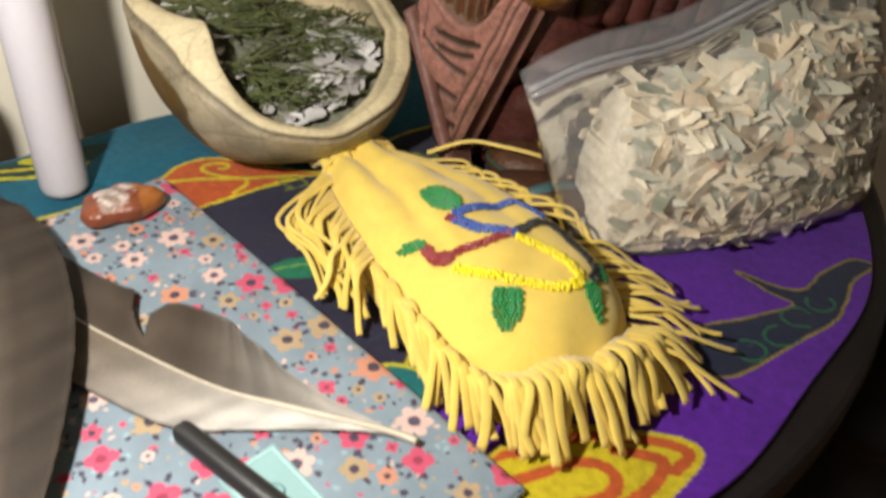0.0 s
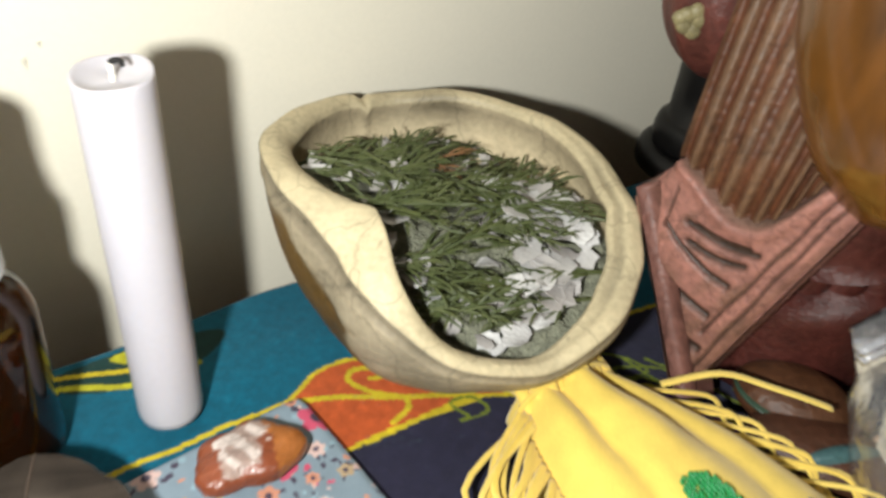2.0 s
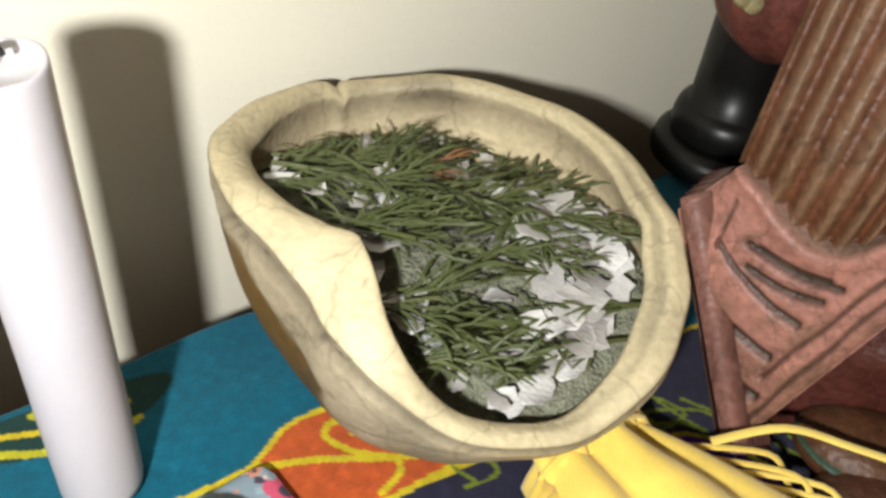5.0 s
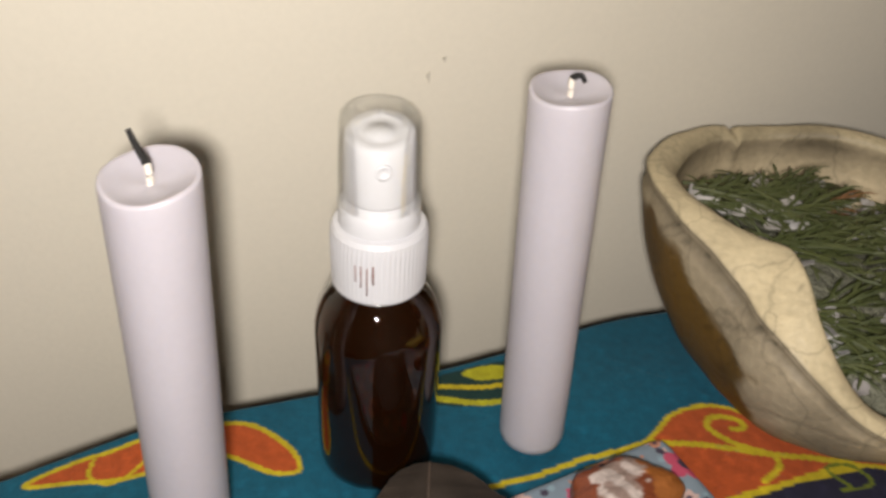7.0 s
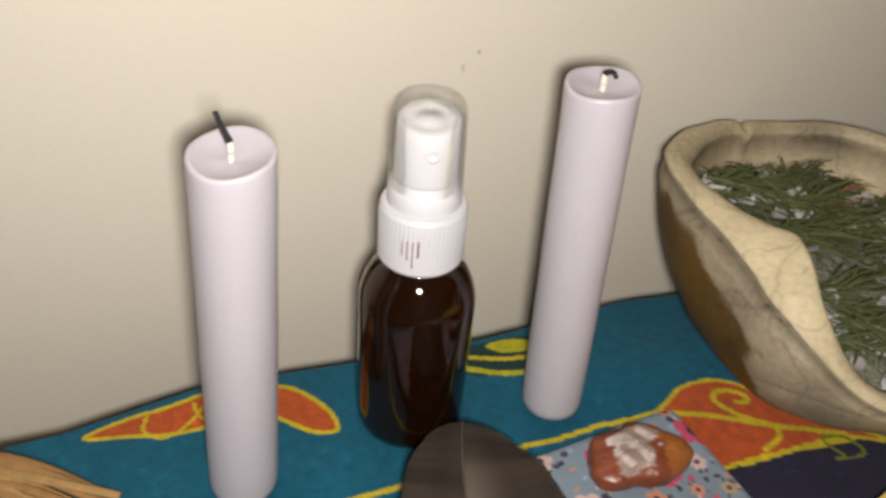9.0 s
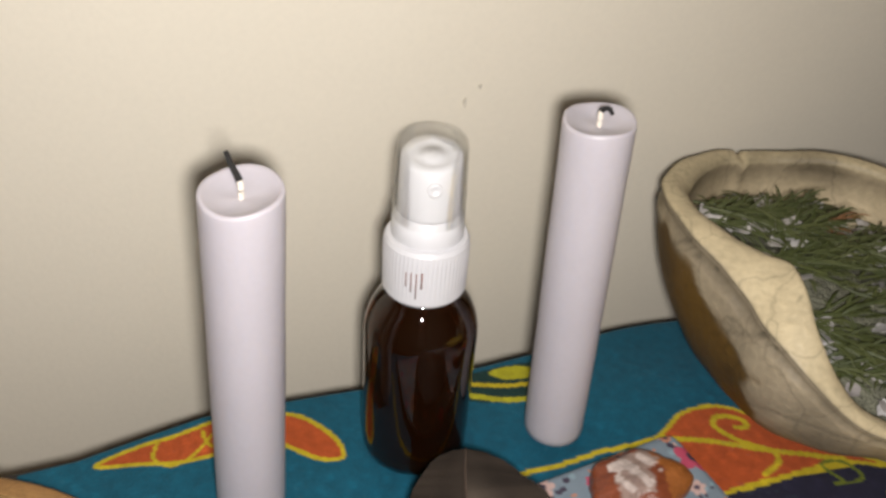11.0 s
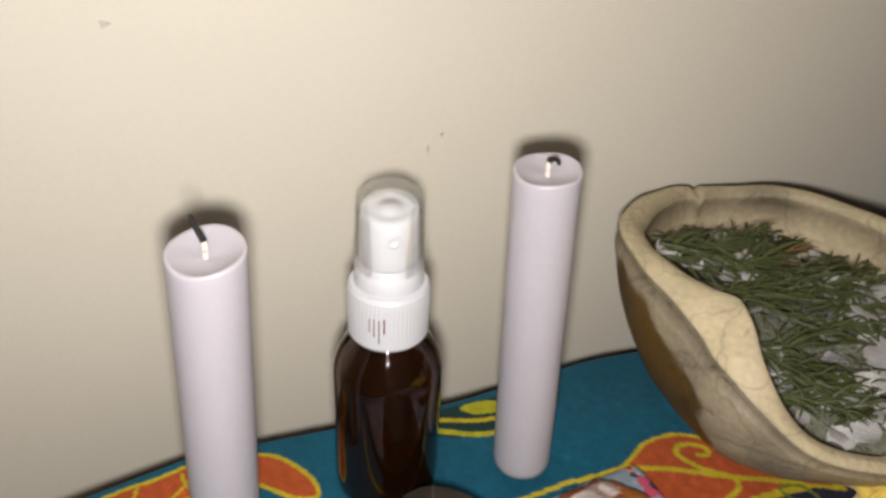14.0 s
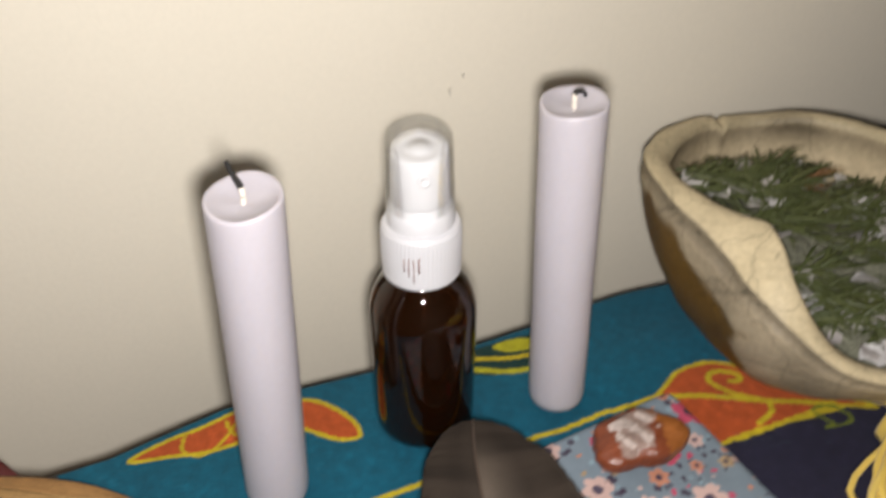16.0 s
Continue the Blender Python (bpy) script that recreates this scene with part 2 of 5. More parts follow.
def joined(pieces):
    """Several (points, faces) as one."""
    vs, fs, k = [], [], 0
    for v, f in pieces:
        vs.append(np.asarray(v, float))
        fs += [tuple(int(i) + k for i in q) for q in f]
        k += len(v)
    return np.concatenate(vs), fs


def smooth_curve(pts, per=8, closed=False):
    """A Catmull-Rom curve through points."""
    p = np.asarray(pts, float)
    n = len(p)
    idx = (lambda i: i % n) if closed else (lambda i: min(max(i, 0), n - 1))
    out = []
    for i in range(n if closed else n - 1):
        a, b, c, d = (p[idx(i + k)] for k in (-1, 0, 1, 2))
        for s in np.arange(per) / per:
            out.append(0.5 * (2 * b + (c - a) * s + (2 * a - 5 * b + 4 * c - d) * s * s + (3 * b - a - 3 * c + d) * s ** 3))
    if not closed:
        out.append(p[-1])
    return np.array(out)


def inside_distance(poly, x, y):
    """Signed distance to a closed outline: below 0 within it."""
    q = np.asarray(poly, float)
    d = np.full(x.shape, 1e9)
    inside = np.zeros(x.shape, bool)
    for (ax, ay), (bx, by) in zip(q, np.roll(q, -1, 0)):
        ex, ey = bx - ax, by - ay
        h = np.clip(((x - ax) * ex + (y - ay) * ey) / (ex * ex + ey * ey + 1e-18), 0, 1)
        d = np.minimum(d, np.hypot(x - ax - h * ex, y - ay - h * ey))
        cross = ((ay > y) != (by > y)) & (x < (bx - ax) * (y - ay) / (by - ay + 1e-18) + ax)
        inside ^= cross
    return np.where(inside, -d, d)


def line_distance(pts, x, y):
    d = np.full(x.shape, 1e9)
    q = np.asarray(pts, float)
    for (ax, ay), (bx, by) in zip(q[:-1], q[1:]):
        ex, ey = bx - ax, by - ay
        h = np.clip(((x - ax) * ex + (y - ay) * ey) / (ex * ex + ey * ey + 1e-18), 0, 1)
        d = np.minimum(d, np.hypot(x - ax - h * ex, y - ay - h * ey))
    return d


def wobble(x, y, z=0.0, freq=30.0, seed=0):
    """Cheap smooth noise in -1..1 from a few sines."""
    r = np.random.RandomState(seed)
    out = 0
    for k in range(6):
        a, b, c, ph = *r.normal(0, 1, 3), r.rand() * 6.28
        out = out + np.sin(freq * (a * x + b * y + c * z) + ph)
    return out / 4.0


def box_mesh(name, x0, x1, y0, y1, z0, z1, mat, bevel=0.0):
    bm = bmesh.new()
    bmesh.ops.create_cube(bm, size=1.0)
    for v in bm.verts:
        v.co = ((x0 + x1) / 2 + v.co.x * (x1 - x0), (y0 + y1) / 2 + v.co.y * (y1 - y0), (z0 + z1) / 2 + v.co.z * (z1 - z0))
    if bevel:
        bmesh.ops.bevel(bm, geom=list(bm.edges), offset=bevel, segments=2, affect="EDGES")
    me = bpy.data.meshes.new(name)
    bm.to_mesh(me)
    bm.free()
    me.materials.append(mat)
    return me


# ---------------------------------------------------------------- the room
# u runs along the wall behind the table, v towards it.
WALL_ANGLE = 33.4
AU = np.array([math.cos(radians(WALL_ANGLE)), math.sin(radians(WALL_ANGLE))])
AV = np.array([-AU[1], AU[0]])
ROOM = pose(0, 0, 0, 0, 0, WALL_ANGLE)
WALL_V, EDGE_V, FLOOR_Z = 0.502, 0.4635, -0.74


def uv(u, v):
    return u * AU + v * AV


def structure(name, me, label, category):
    return thing(name, label, category, kind="structure", data=me, at=ROOM)


structure("wall_north", box_mesh("wall_north", -1.9, 2.3, WALL_V, WALL_V + 0.12, FLOOR_Z, 1.7, M_WALL), "cream painted plain wall behind the small table", "wall")
# added wall out of view, pale and close so that it bounces fill light
structure("wall_south", box_mesh("wall_south", -1.9, 2.3, -0.92, -0.80, FLOOR_Z, 1.7, M_ROOM), "unseen cream plain wall, set close to bounce the lamp's light", "wall")
structure("wall_west", box_mesh("wall_west", -2.02, -1.9, -0.92, WALL_V + 0.12, FLOOR_Z, 1.7, M_ROOM), "cream painted plain side wall", "wall")
structure("wall_east", box_mesh("wall_east", 2.3, 2.42, -0.92, WALL_V + 0.12, FLOOR_Z, 1.7, M_ROOM), "cream painted plain side wall", "wall")
structure("ceiling", box_mesh("ceiling", -2.02, 2.42, -0.92, WALL_V + 0.12, 1.7, 1.8, M_ROOM), "white plain ceiling", "ceiling")
floor = structure("floor", box_mesh("floor", -2.02, 2.42, -0.92, WALL_V + 0.12, FLOOR_Z - 0.1, FLOOR_Z - 0.012, M_FLOOR), "orange-brown wooden plank floor", "floor")

# scuffs on the wall
scuff = []
for u, z, w, h in ((0.016, 0.163, 0.0016, 0.0012), (0.128, 0.100, 0.0007, 0.002), (0.134, 0.106, 0.0006, 0.0010), (0.20, 0.215, 0.0007, 0.0007)):
    a = np.arange(10) * 2 * np.pi / 10
    rr = 1 + 0.35 * np.sin(3 * a + u * 90)
    k = np.stack([u + w * rr * np.cos(a), np.full(10, WALL_V - 0.0006), z + h * rr * np.sin(a)], 1)
    k = np.concatenate([k, k + (0, 0.0005, 0)])
    scuff.append((k, [tuple(range(10))] + [(i, (i + 1) % 10, 10 + (i + 1) % 10, 10 + i) for i in range(10)]))
thing("wall_scuff", "faint grey scuffs on the cream wall", "scuff", kind="structure",
      data=mesh_from("wall_scuff", *joined(scuff), M_SPECK, smooth=False), at=ROOM)

# ---------------------------------------------------------------- half-round table
TC_U, TABLE_R, CLOTH_R = 0.2794, 0.346, 0.333
TC = uv(TC_U, EDGE_V)
table = thing("side_table", "black lacquered half-round side table against the wall", "table", at=pose(TC[0], TC[1], 0, 0, 0, WALL_ANGLE))


def half_disc(radius, z0, z1, round_edge=0.004, seg=64):
    prof = [(radius - round_edge, z1), (radius - round_edge * 0.3, z1 - round_edge * 0.3), (radius, z1 - round_edge),
            (radius, z0 + round_edge), (radius - round_edge, z0)]
    a = np.pi + np.arange(seg + 1) * np.pi / seg

    def back_line(x):
        return -0.0035 - 0.0085 * min(max((-0.262 - x) / 0.045, 0), 1)

    v = np.array([[(r * np.cos(t), min(r * np.sin(t), back_line(r * np.cos(t))), z) for t in a] + [(r * q, back_line(r * q), z) for q in np.linspace(0.97, -0.97, 24)]
                  for r, z in prof]).reshape(-1, 3)
    m = seg + 25
    f = [tuple(q) for q in strip_faces(len(prof), m, True)]
    f.append(tuple(range(m))[::-1])
    f.append(tuple((len(prof) - 1) * m + i for i in range(m)))
    return v, f


def child(name, me, parent, m=None, label=""):
    ob = part(name, me, parent, label)
    ob.matrix_local = m if m is not None else Matrix()
    return ob


child("tabletop", mesh_from("tabletop", *half_disc(TABLE_R, -0.026, -0.004), M_TABLE, smooth=False), table)
child("apron", mesh_from("apron", *half_disc(TABLE_R - 0.035, -0.10, -0.027), M_TABLE, smooth=False), table)
LEG = [(0.0, FLOOR_Z - 0.012), (0.012, FLOOR_Z - 0.012), (0.018, FLOOR_Z + 0.02), (0.014, FLOOR_Z + 0.05), (0.017, -0.45), (0.022, -0.30), (0.016, -0.27),
       (0.024, -0.24), (0.026, -0.20), (0.017, -0.17), (0.026, -0.15), (0.026, -0.1005), (0.0, -0.1005)]
for a in (205, 270, 335):
    x, y = 0.275 * math.cos(radians(a)), 0.275 * math.sin(radians(a)) - 0.0
    child("leg", mesh_from("leg", *lathe(LEG, 24), M_TABLE), table, pose(x, y, 0))

# ---------------------------------------------------------------- batik tablecloth
TEAL, NAVY, PURPLE = (0.003, 0.078, 0.128), (0.014, 0.013, 0.031), (0.080, 0.008, 0.25)
ORANGE, YELLOW, LIME = (0.38, 0.070, 0.014), (0.46, 0.36, 0.010), (0.36, 0.34, 0.012)


def cloth_edge(u):
    """How far short of the table's back edge the cloth lies."""
    return -0.0025 + 0.0022 * np.sin(u * 31 + 0.6) - 0.0035 * np.clip((0.14 - u) / 0.06, 0, 1) - 0.0075 * np.clip((0.012 - u) / 0.045, 0, 1) + 0.0035 * np.exp(-((u - 0.19) / 0.03) ** 2)


def batik(x, y):
    """Dye colours of the cloth."""
    wx = x + 0.0008 * wobble(x, y, freq=120, seed=3)
    wy = y + 0.0008 * wobble(x, y, freq=120, seed=4)
    c = np.empty(x.shape + (3,))
    c[:] = TEAL

    def lay(mask, colour):
        c[mask] = colour

    def shape(pts, fill, edge=YELLOW, width=0.0009, per=8):
        d = inside_distance(smooth_curve(pts, per, True), wx, wy)
        lay(d < 0, fill)
        if edge:
            lay(abs(d) < width, edge)
        return d

    def stroke(pts, colour, width=0.0008):
        lay(line_distance(smooth_curve(pts, 8), wx, wy) < width, colour)

    # dark field between the card and the pouch, and the purple field beyond it
    shape([(-0.10, 0.40), (-0.046, 0.419), (-0.024, 0.432), (0.0, 0.447), (0.02, 0.462), (0.06, 0.50), (0.12, 0.52), (0.16, 0.46), (0.12, 0.42), (0.07, 0.36),
           (0.05, 0.31), (0.03, 0.25), (-0.06, 0.22), (-0.18, 0.30)], NAVY)
    shape([(0.052, 0.453), (0.065, 0.460), (0.084, 0.452), (0.10, 0.44), (0.085, 0.436), (0.06, 0.442)], PURPLE)
    shape([(0.09, 0.36), (0.14, 0.42), (0.20, 0.47), (0.40, 0.58), (0.42, 0.38), (0.28, 0.24), (0.13, 0.17), (0.03, 0.17), (0.035, 0.25), (0.06, 0.31)], PURPLE, LIME)
    # orange leaf beside the shell
    shape([(-0.074, 0.434), (-0.063, 0.453), (-0.046, 0.4615), (-0.022, 0.455), (0.012, 0.4495), (-0.004, 0.446), (-0.024, 0.4325), (-0.046, 0.418), (-0.10, 0.375), (-0.11, 0.395)], ORANGE)
    stroke([(-0.068, 0.4365), (-0.05, 0.440), (-0.03, 0.443), (-0.004, 0.4475)], YELLOW, 0.0012)
    stroke([(-0.03, 0.443), (-0.044, 0.4445), (-0.052, 0.449), (-0.050, 0.455), (-0.042, 0.4565), (-0.039, 0.4535), (-0.043, 0.451)], YELLOW, 0.0012)
    stroke([(-0.030, 0.443), (-0.028, 0.438), (-0.033, 0.430)], YELLOW, 0.0011)
    # orange leaf at the back edge
    shape([(-0.268, 0.357), (-0.250, 0.377), (-0.235, 0.392), (-0.212, 0.402), (-0.196, 0.3985), (-0.184, 0.3905), (-0.192, 0.386), (-0.212, 0.3875), (-0.226, 0.377), (-0.245, 0.366)], ORANGE)
    stroke([(-0.252, 0.373), (-0.249, 0.367), (-0.241, 0.3665), (-0.236, 0.374), (-0.235, 0.384)], YELLOW, 0.0007)
    stroke([(-0.240, 0.384), (-0.232, 0.379), (-0.222, 0.383), (-0.219, 0.393)], YELLOW, 0.0007)
    # green and yellow leaf behind the bottle
    shape([(-0.165, 0.430), (-0.150, 0.446), (-0.127, 0.4615), (-0.105, 0.470), (-0.108, 0.455), (-0.126, 0.440), (-0.145, 0.4315)], (0.006, 0.030, 0.026), None)
    stroke([(-0.175, 0.424), (-0.150, 0.4335), (-0.128, 0.4385), (-0.11, 0.452)], LIME, 0.0014)
    stroke([(-0.165, 0.434), (-0.148, 0.4405), (-0.130, 0.4465), (-0.116, 0.458)], YELLOW, 0.0011)
    shape([(-0.144, 0.449), (-0.134, 0.4565), (-0.124, 0.4575), (-0.128, 0.4515), (-0.137, 0.4475)], LIME, None)
    # yellow line along the card
    stroke([(-0.20, 0.336), (-0.163, 0.366), (-0.118, 0.402), (-0.09, 0.423), (-0.07, 0.437)], YELLOW, 0.0011)
    # dark sprig on the purple field
    d = shape([(0.207, 0.380), (0.222, 0.371), (0.236, 0.3695), (0.250, 0.382), (0.268, 0.393), (0.277, 0.388), (0.262, 0.377), (0.252, 0.361), (0.238, 0.346),
               (0.212, 0.330), (0.184, 0.314), (0.172, 0.318), (0.176, 0.340), (0.202, 0.349), (0.226, 0.358), (0.216, 0.368)], (0.008, 0.012, 0.035), (0.20, 0.15, 0.02), 0.0007)
    for k, (px, py, pr) in enumerate(((0.226, 0.350, 0.011), (0.212, 0.338, 0.010), (0.238, 0.360, 0.009), (0.195, 0.329, 0.010))):
        an = np.linspace(0.4 + k, 4.9 + k, 14)
        scroll = np.stack([px + pr * np.cos(an) * (0.5 + 0.5 * np.linspace(0, 1, 14)), py + 0.6 * pr * np.sin(an)], 1)
        lay((line_distance(scroll, wx, wy) < 0.0006) & (d < 0), (0.01, 0.10, 0.035))
    # yellow and orange flame
    d = shape([(0.080, 0.268), (0.090, 0.278), (0.111, 0.286), (0.135, 0.285), (0.153, 0.282), (0.160, 0.275), (0.152, 0.264), (0.132, 0.250), (0.10, 0.240), (0.07, 0.242)], YELLOW)
    for pts in ([(0.084, 0.272), (0.112, 0.281), (0.140, 0.281), (0.155, 0.275), (0.148, 0.267)], [(0.09, 0.262), (0.112, 0.270), (0.126, 0.266), (0.122, 0.256), (0.10, 0.25)],
                [(0.128, 0.276), (0.144, 0.272), (0.139, 0.262), (0.122, 0.250)]):
        lay((line_distance(smooth_curve(pts, 8), wx, wy) < 0.0024) & (d < -0.001), ORANGE)
    # lime scrolls on the dark field
    for pts in ([(0.036, 0.466), (0.046, 0.474), (0.058, 0.474), (0.066, 0.468), (0.056, 0.463), (0.046, 0.466)], [(0.040, 0.458), (0.054, 0.468), (0.072, 0.470), (0.082, 0.462)],
                [(0.05, 0.456), (0.062, 0.464), (0.07, 0.462)], [(0.046, 0.470), (0.060, 0.458)], [(0.056, 0.474), (0.072, 0.461)], [(0.066, 0.475), (0.084, 0.466), (0.10, 0.455), (0.12, 0.446)],
                [(0.10, 0.462), (0.114, 0.452), (0.13, 0.434)], [(-0.004, 0.436), (-0.012, 0.442), (-0.004, 0.446), (0.002, 0.440), (-0.008, 0.434)]):
        stroke(pts, (0.13, 0.16, 0.012), 0.0007)
    shape([(-0.012, 0.369), (0.0, 0.379), (0.02, 0.381), (0.036, 0.374), (0.02, 0.368), (0.002, 0.366)], (0.008, 0.11, 0.06), None)
    stroke([(-0.006, 0.372), (0.008, 0.3755), (0.022, 0.375)], (0.10, 0.20, 0.03), 0.0007)
    shape([(0.03, 0.305), (0.045, 0.316), (0.062, 0.31), (0.06, 0.295), (0.045, 0.288)], (0.008, 0.10, 0.10), LIME)
    # woven flecks where the dye took less
    fleck = (wobble(x, y, freq=900, seed=8) + wobble(x, y, freq=500, seed=9)) * 0.5
    c *= (1 + 0.5 * np.clip(fleck - 0.3, 0, 1))[..., None]
    pale = np.clip(wobble(x, y, freq=1300, seed=14) + 0.7 * wobble(x, y, freq=240, seed=15) - 1.0, 0, 0.8)
    c = c * (1 - 0.25 * pale)[..., None] + np.array((0.05, 0.10, 0.11)) * 0.35 * pale[..., None]
    soft = wobble(x, y, freq=70, seed=12)
    return c * (1 + 0.10 * soft)[..., None]


def cloth_lift(x, y):
    z = 0.0006 + 0.0005 * wobble(x, y, freq=45, seed=21) + 0.0004 * wobble(x, y, freq=110, seed=22)
    return np.clip(z, 0.0002, 0.0035) - 0.002


STEP = 0.0008
gu = np.arange(TC_U - CLOTH_R, TC_U + CLOTH_R + STEP, STEP)
gr = np.linspace(0, 1, int(CLOTH_R / STEP))
U, S = np.meshgrid(gu, gr, indexing="ij")
back = EDGE_V + cloth_edge(U)
front = EDGE_V - np.sqrt(np.maximum(CLOTH_R ** 2 - (U - TC_U) ** 2, 0)) + 0.003 * np.sin(U * 40)
front = np.minimum(front, back - 0.001)
V = back + (front - back) * S
CX, CY = U * AU[0] + V * AV[0], U * AU[1] + V * AV[1]
CZ = cloth_lift(CX, CY)
pts = np.stack([CX, CY, CZ], -1).reshape(-1, 3)
n, m = U.shape
rim = np.concatenate([np.arange(n) * m, (n - 1) * m + np.arange(m), (np.arange(n) * m + m - 1)[::-1], np.arange(m)[::-1]])
low = pts[rim] - (0, 0, 0.0016)
k = np.arange(len(rim))
hem = np.stack([rim, rim[(k + 1) % len(rim)], len(pts) + (k + 1) % len(rim), len(pts) + k], 1)
dye = batik(CX, CY).reshape(-1, 3)
dye = np.concatenate([dye, np.tile((0.02, 0.015, 0.02), (len(low), 1))])
cloth_me = mesh_from("tablecloth", np.concatenate([pts, low]), np.concatenate([strip_faces(n, m), hem]), M_CLOTH, dye=dye)
thing("tablecloth", "teal, navy and purple batik cotton tablecloth with orange leaves", "tablecloth", data=cloth_me)

# ---------------------------------------------------------------- candles
def candle(x, y, r, height, tilt, label, wick_path, seed, lean=0.0):
    base = thing("candle", label, "candle", "white candles by the wall", at=pose(x, y, 0.0008, -1.8, lean, 0))
    seg, rs = 56, np.random.RandomState(seed)
    rows = [(0.0, 0.0), (r * 0.86, 0.0), (r * 0.97, 0.0012), (r, 0.004)]
    rows += [(r * (1 + 0.004 * math.sin(z * 140 + seed)), z * height) for z in np.linspace(0.08, 0.97, 12)]
    rows += [(r, height - 0.0012), (r * 0.985, height - 0.0002), (r * 0.94, height), (r * 0.87, height - 0.0004), (r * 0.74, height - 0.0012), (r * 0.55, height - 0.0020), (r * 0.3, height - 0.0025), (0, height - 0.0026)]
    v, f = lathe(rows, seg)
    a = np.arctan2(v[:, 1], v[:, 0])
    top = np.clip((v[:, 2] - height * 0.85) / (height * 0.15), 0, 1)
    v[:, 2] += top * (tilt[0] * v[:, 0] + tilt[1] * v[:, 1]) + top ** 4 * 0.0003 * np.sin(3 * a + seed)
    v[:, :2] *= (1 + 0.006 * wobble(v[:, 0] * 30, v[:, 1] * 30, v[:, 2] * 20, 1.0, seed))[:, None]
    child("wax", mesh_from("wax", v, f, M_WAX), base)
    p = smooth_curve(wick_path, 5) + (0, 0, height - 0.0030)
    k = len(p) * 5 // 11
    wick = child("wick", mesh_from("wick", *tube(p[:k + 1], 0.0009, 0.0008), M_WICKW), base, label="waxed pale wick")
    child("burnt_end", mesh_from("burnt_end", *tube(p[k:], np.linspace(0.0010, 0.0006, len(p) - k)), M_WICK), wick, label="charred black wick end")
    return base


candle(-0.2041, 0.3567, 0.0112, 0.1290, (0.02, 0.14), "white pillar candle, burnt once, with a standing charred wick", [(0, 0, 0), (0, 0, 0.004), (-0.0007, 0.0002, 0.006), (-0.0024, 0, 0.0095), (-0.0040, 0.0002, 0.0130)], 3, 4.6)
candle(-0.1120, 0.4260, 0.0111, 0.1300, (0.0, 0.08), "white pillar candle, burnt once, with a bent charred wick", [(0, 0, 0), (0, 0, 0.0035), (0.0002, 0.0004, 0.0055), (0.0022, 0.0006, 0.0062), (0.0034, 0.0006, 0.0045)], 5)

# ---------------------------------------------------------------- amber spray bottle
bottle = thing("spray_bottle", "amber glass spray bottle with white pump and clear overcap", "bottle", at=pose(-0.1613, 0.4040, 0.0008, -1.4, 2.2, 10))
RB = 0.0194
outer = [(0.0, 0.0012), (0.0125, 0.0008), (0.0165, 0.0), (RB * 0.97, 0.0016), (RB, 0.005)] + [(RB, z) for z in (0.012, 0.03, 0.045)]
outer += [(RB, 0.0545), (RB * 0.985, 0.0585), (RB * 0.93, 0.0625), (RB * 0.84, 0.0665), (RB * 0.73, 0.0695), (0.0124, 0.0715), (0.0122, 0.0735)]
inner = [(0.0105, 0.0735), (0.0108, 0.0705), (RB * 0.76, 0.065), (RB * 0.87, 0.0575), (RB * 0.91, 0.052), (RB * 0.91, 0.006), (RB * 0.85, 0.003), (0.0, 0.0035)]
child("glass_body", mesh_from("glass_body", *lathe(outer + inner, 72), glass), bottle, label="dark amber glass body")
liq = [(0.0, 0.0042), (RB * 0.83, 0.0045), (RB * 0.905, 0.007), (RB * 0.905, 0.047), (0.0, 0.047)]
child("liquid", mesh_from("liquid", *lathe(liq, 48), M_LIQUID), bottle, label="brown liquid nearly filling the bottle")
child("dip_tube", mesh_from("dip_tube", *tube([(0, 0, 0.072), (0.0005, 0, 0.062), (0.001, 0, 0.0475)], 0.0016), M_PLASTIC), bottle)
# ribbed screw collar
seg = 120
a = np.arange(seg) * 2 * np.pi / seg
rib = 1 + 0.014 * (np.arange(seg) % 2)
prof = [(0.0118, 0.0735, 0), (0.0132, 0.0735, 0), (0.0137, 0.0745, 0.4), (0.0137, 0.0900, 1), (0.0136, 0.0925, 0.3), (0.0129, 0.0938, 0), (0.0112, 0.0942, 0)]
v = np.array([[(r * (1 + (q - 1) * w) * math.cos(t), r * (1 + (q - 1) * w) * math.sin(t), z) for t, q in zip(a, rib)] for r, z, w in prof]).reshape(-1, 3)
collar = child("screw_collar", mesh_from("screw_collar", v, strip_faces(len(prof), seg, True), M_PLASTIC, smooth=False), bottle, label="white ribbed plastic collar")
for k, (da, z0, z1, w) in enumerate(((-12, 0.0815, 0.0868, 0.00016), (-5, 0.0800, 0.0870, 0.00020), (2, 0.0775, 0.0868, 0.00020), (9, 0.0815, 0.0875, 0.00028))):
    t = radians(-96 + da)
    x, y = 0.01395 * math.cos(t), 0.01395 * math.sin(t)
    child("smudge", mesh_from("smudge", *tube([(x, y, z0), (x, y, (z0 + z1) / 2), (x, y, z1)], w, 0.0002, 6), M_MARK), collar, label="thin brown smudge")
child("pump_skirt", mesh_from("pump_skirt", *lathe([(0.0, 0.0935), (0.0112, 0.0935), (0.0115, 0.0945), (0.0112, 0.1005), (0.0104, 0.1012), (0.0104, 0.1022), (0.0088, 0.1028), (0.0, 0.1028)], 48), M_PLASTIC), bottle)
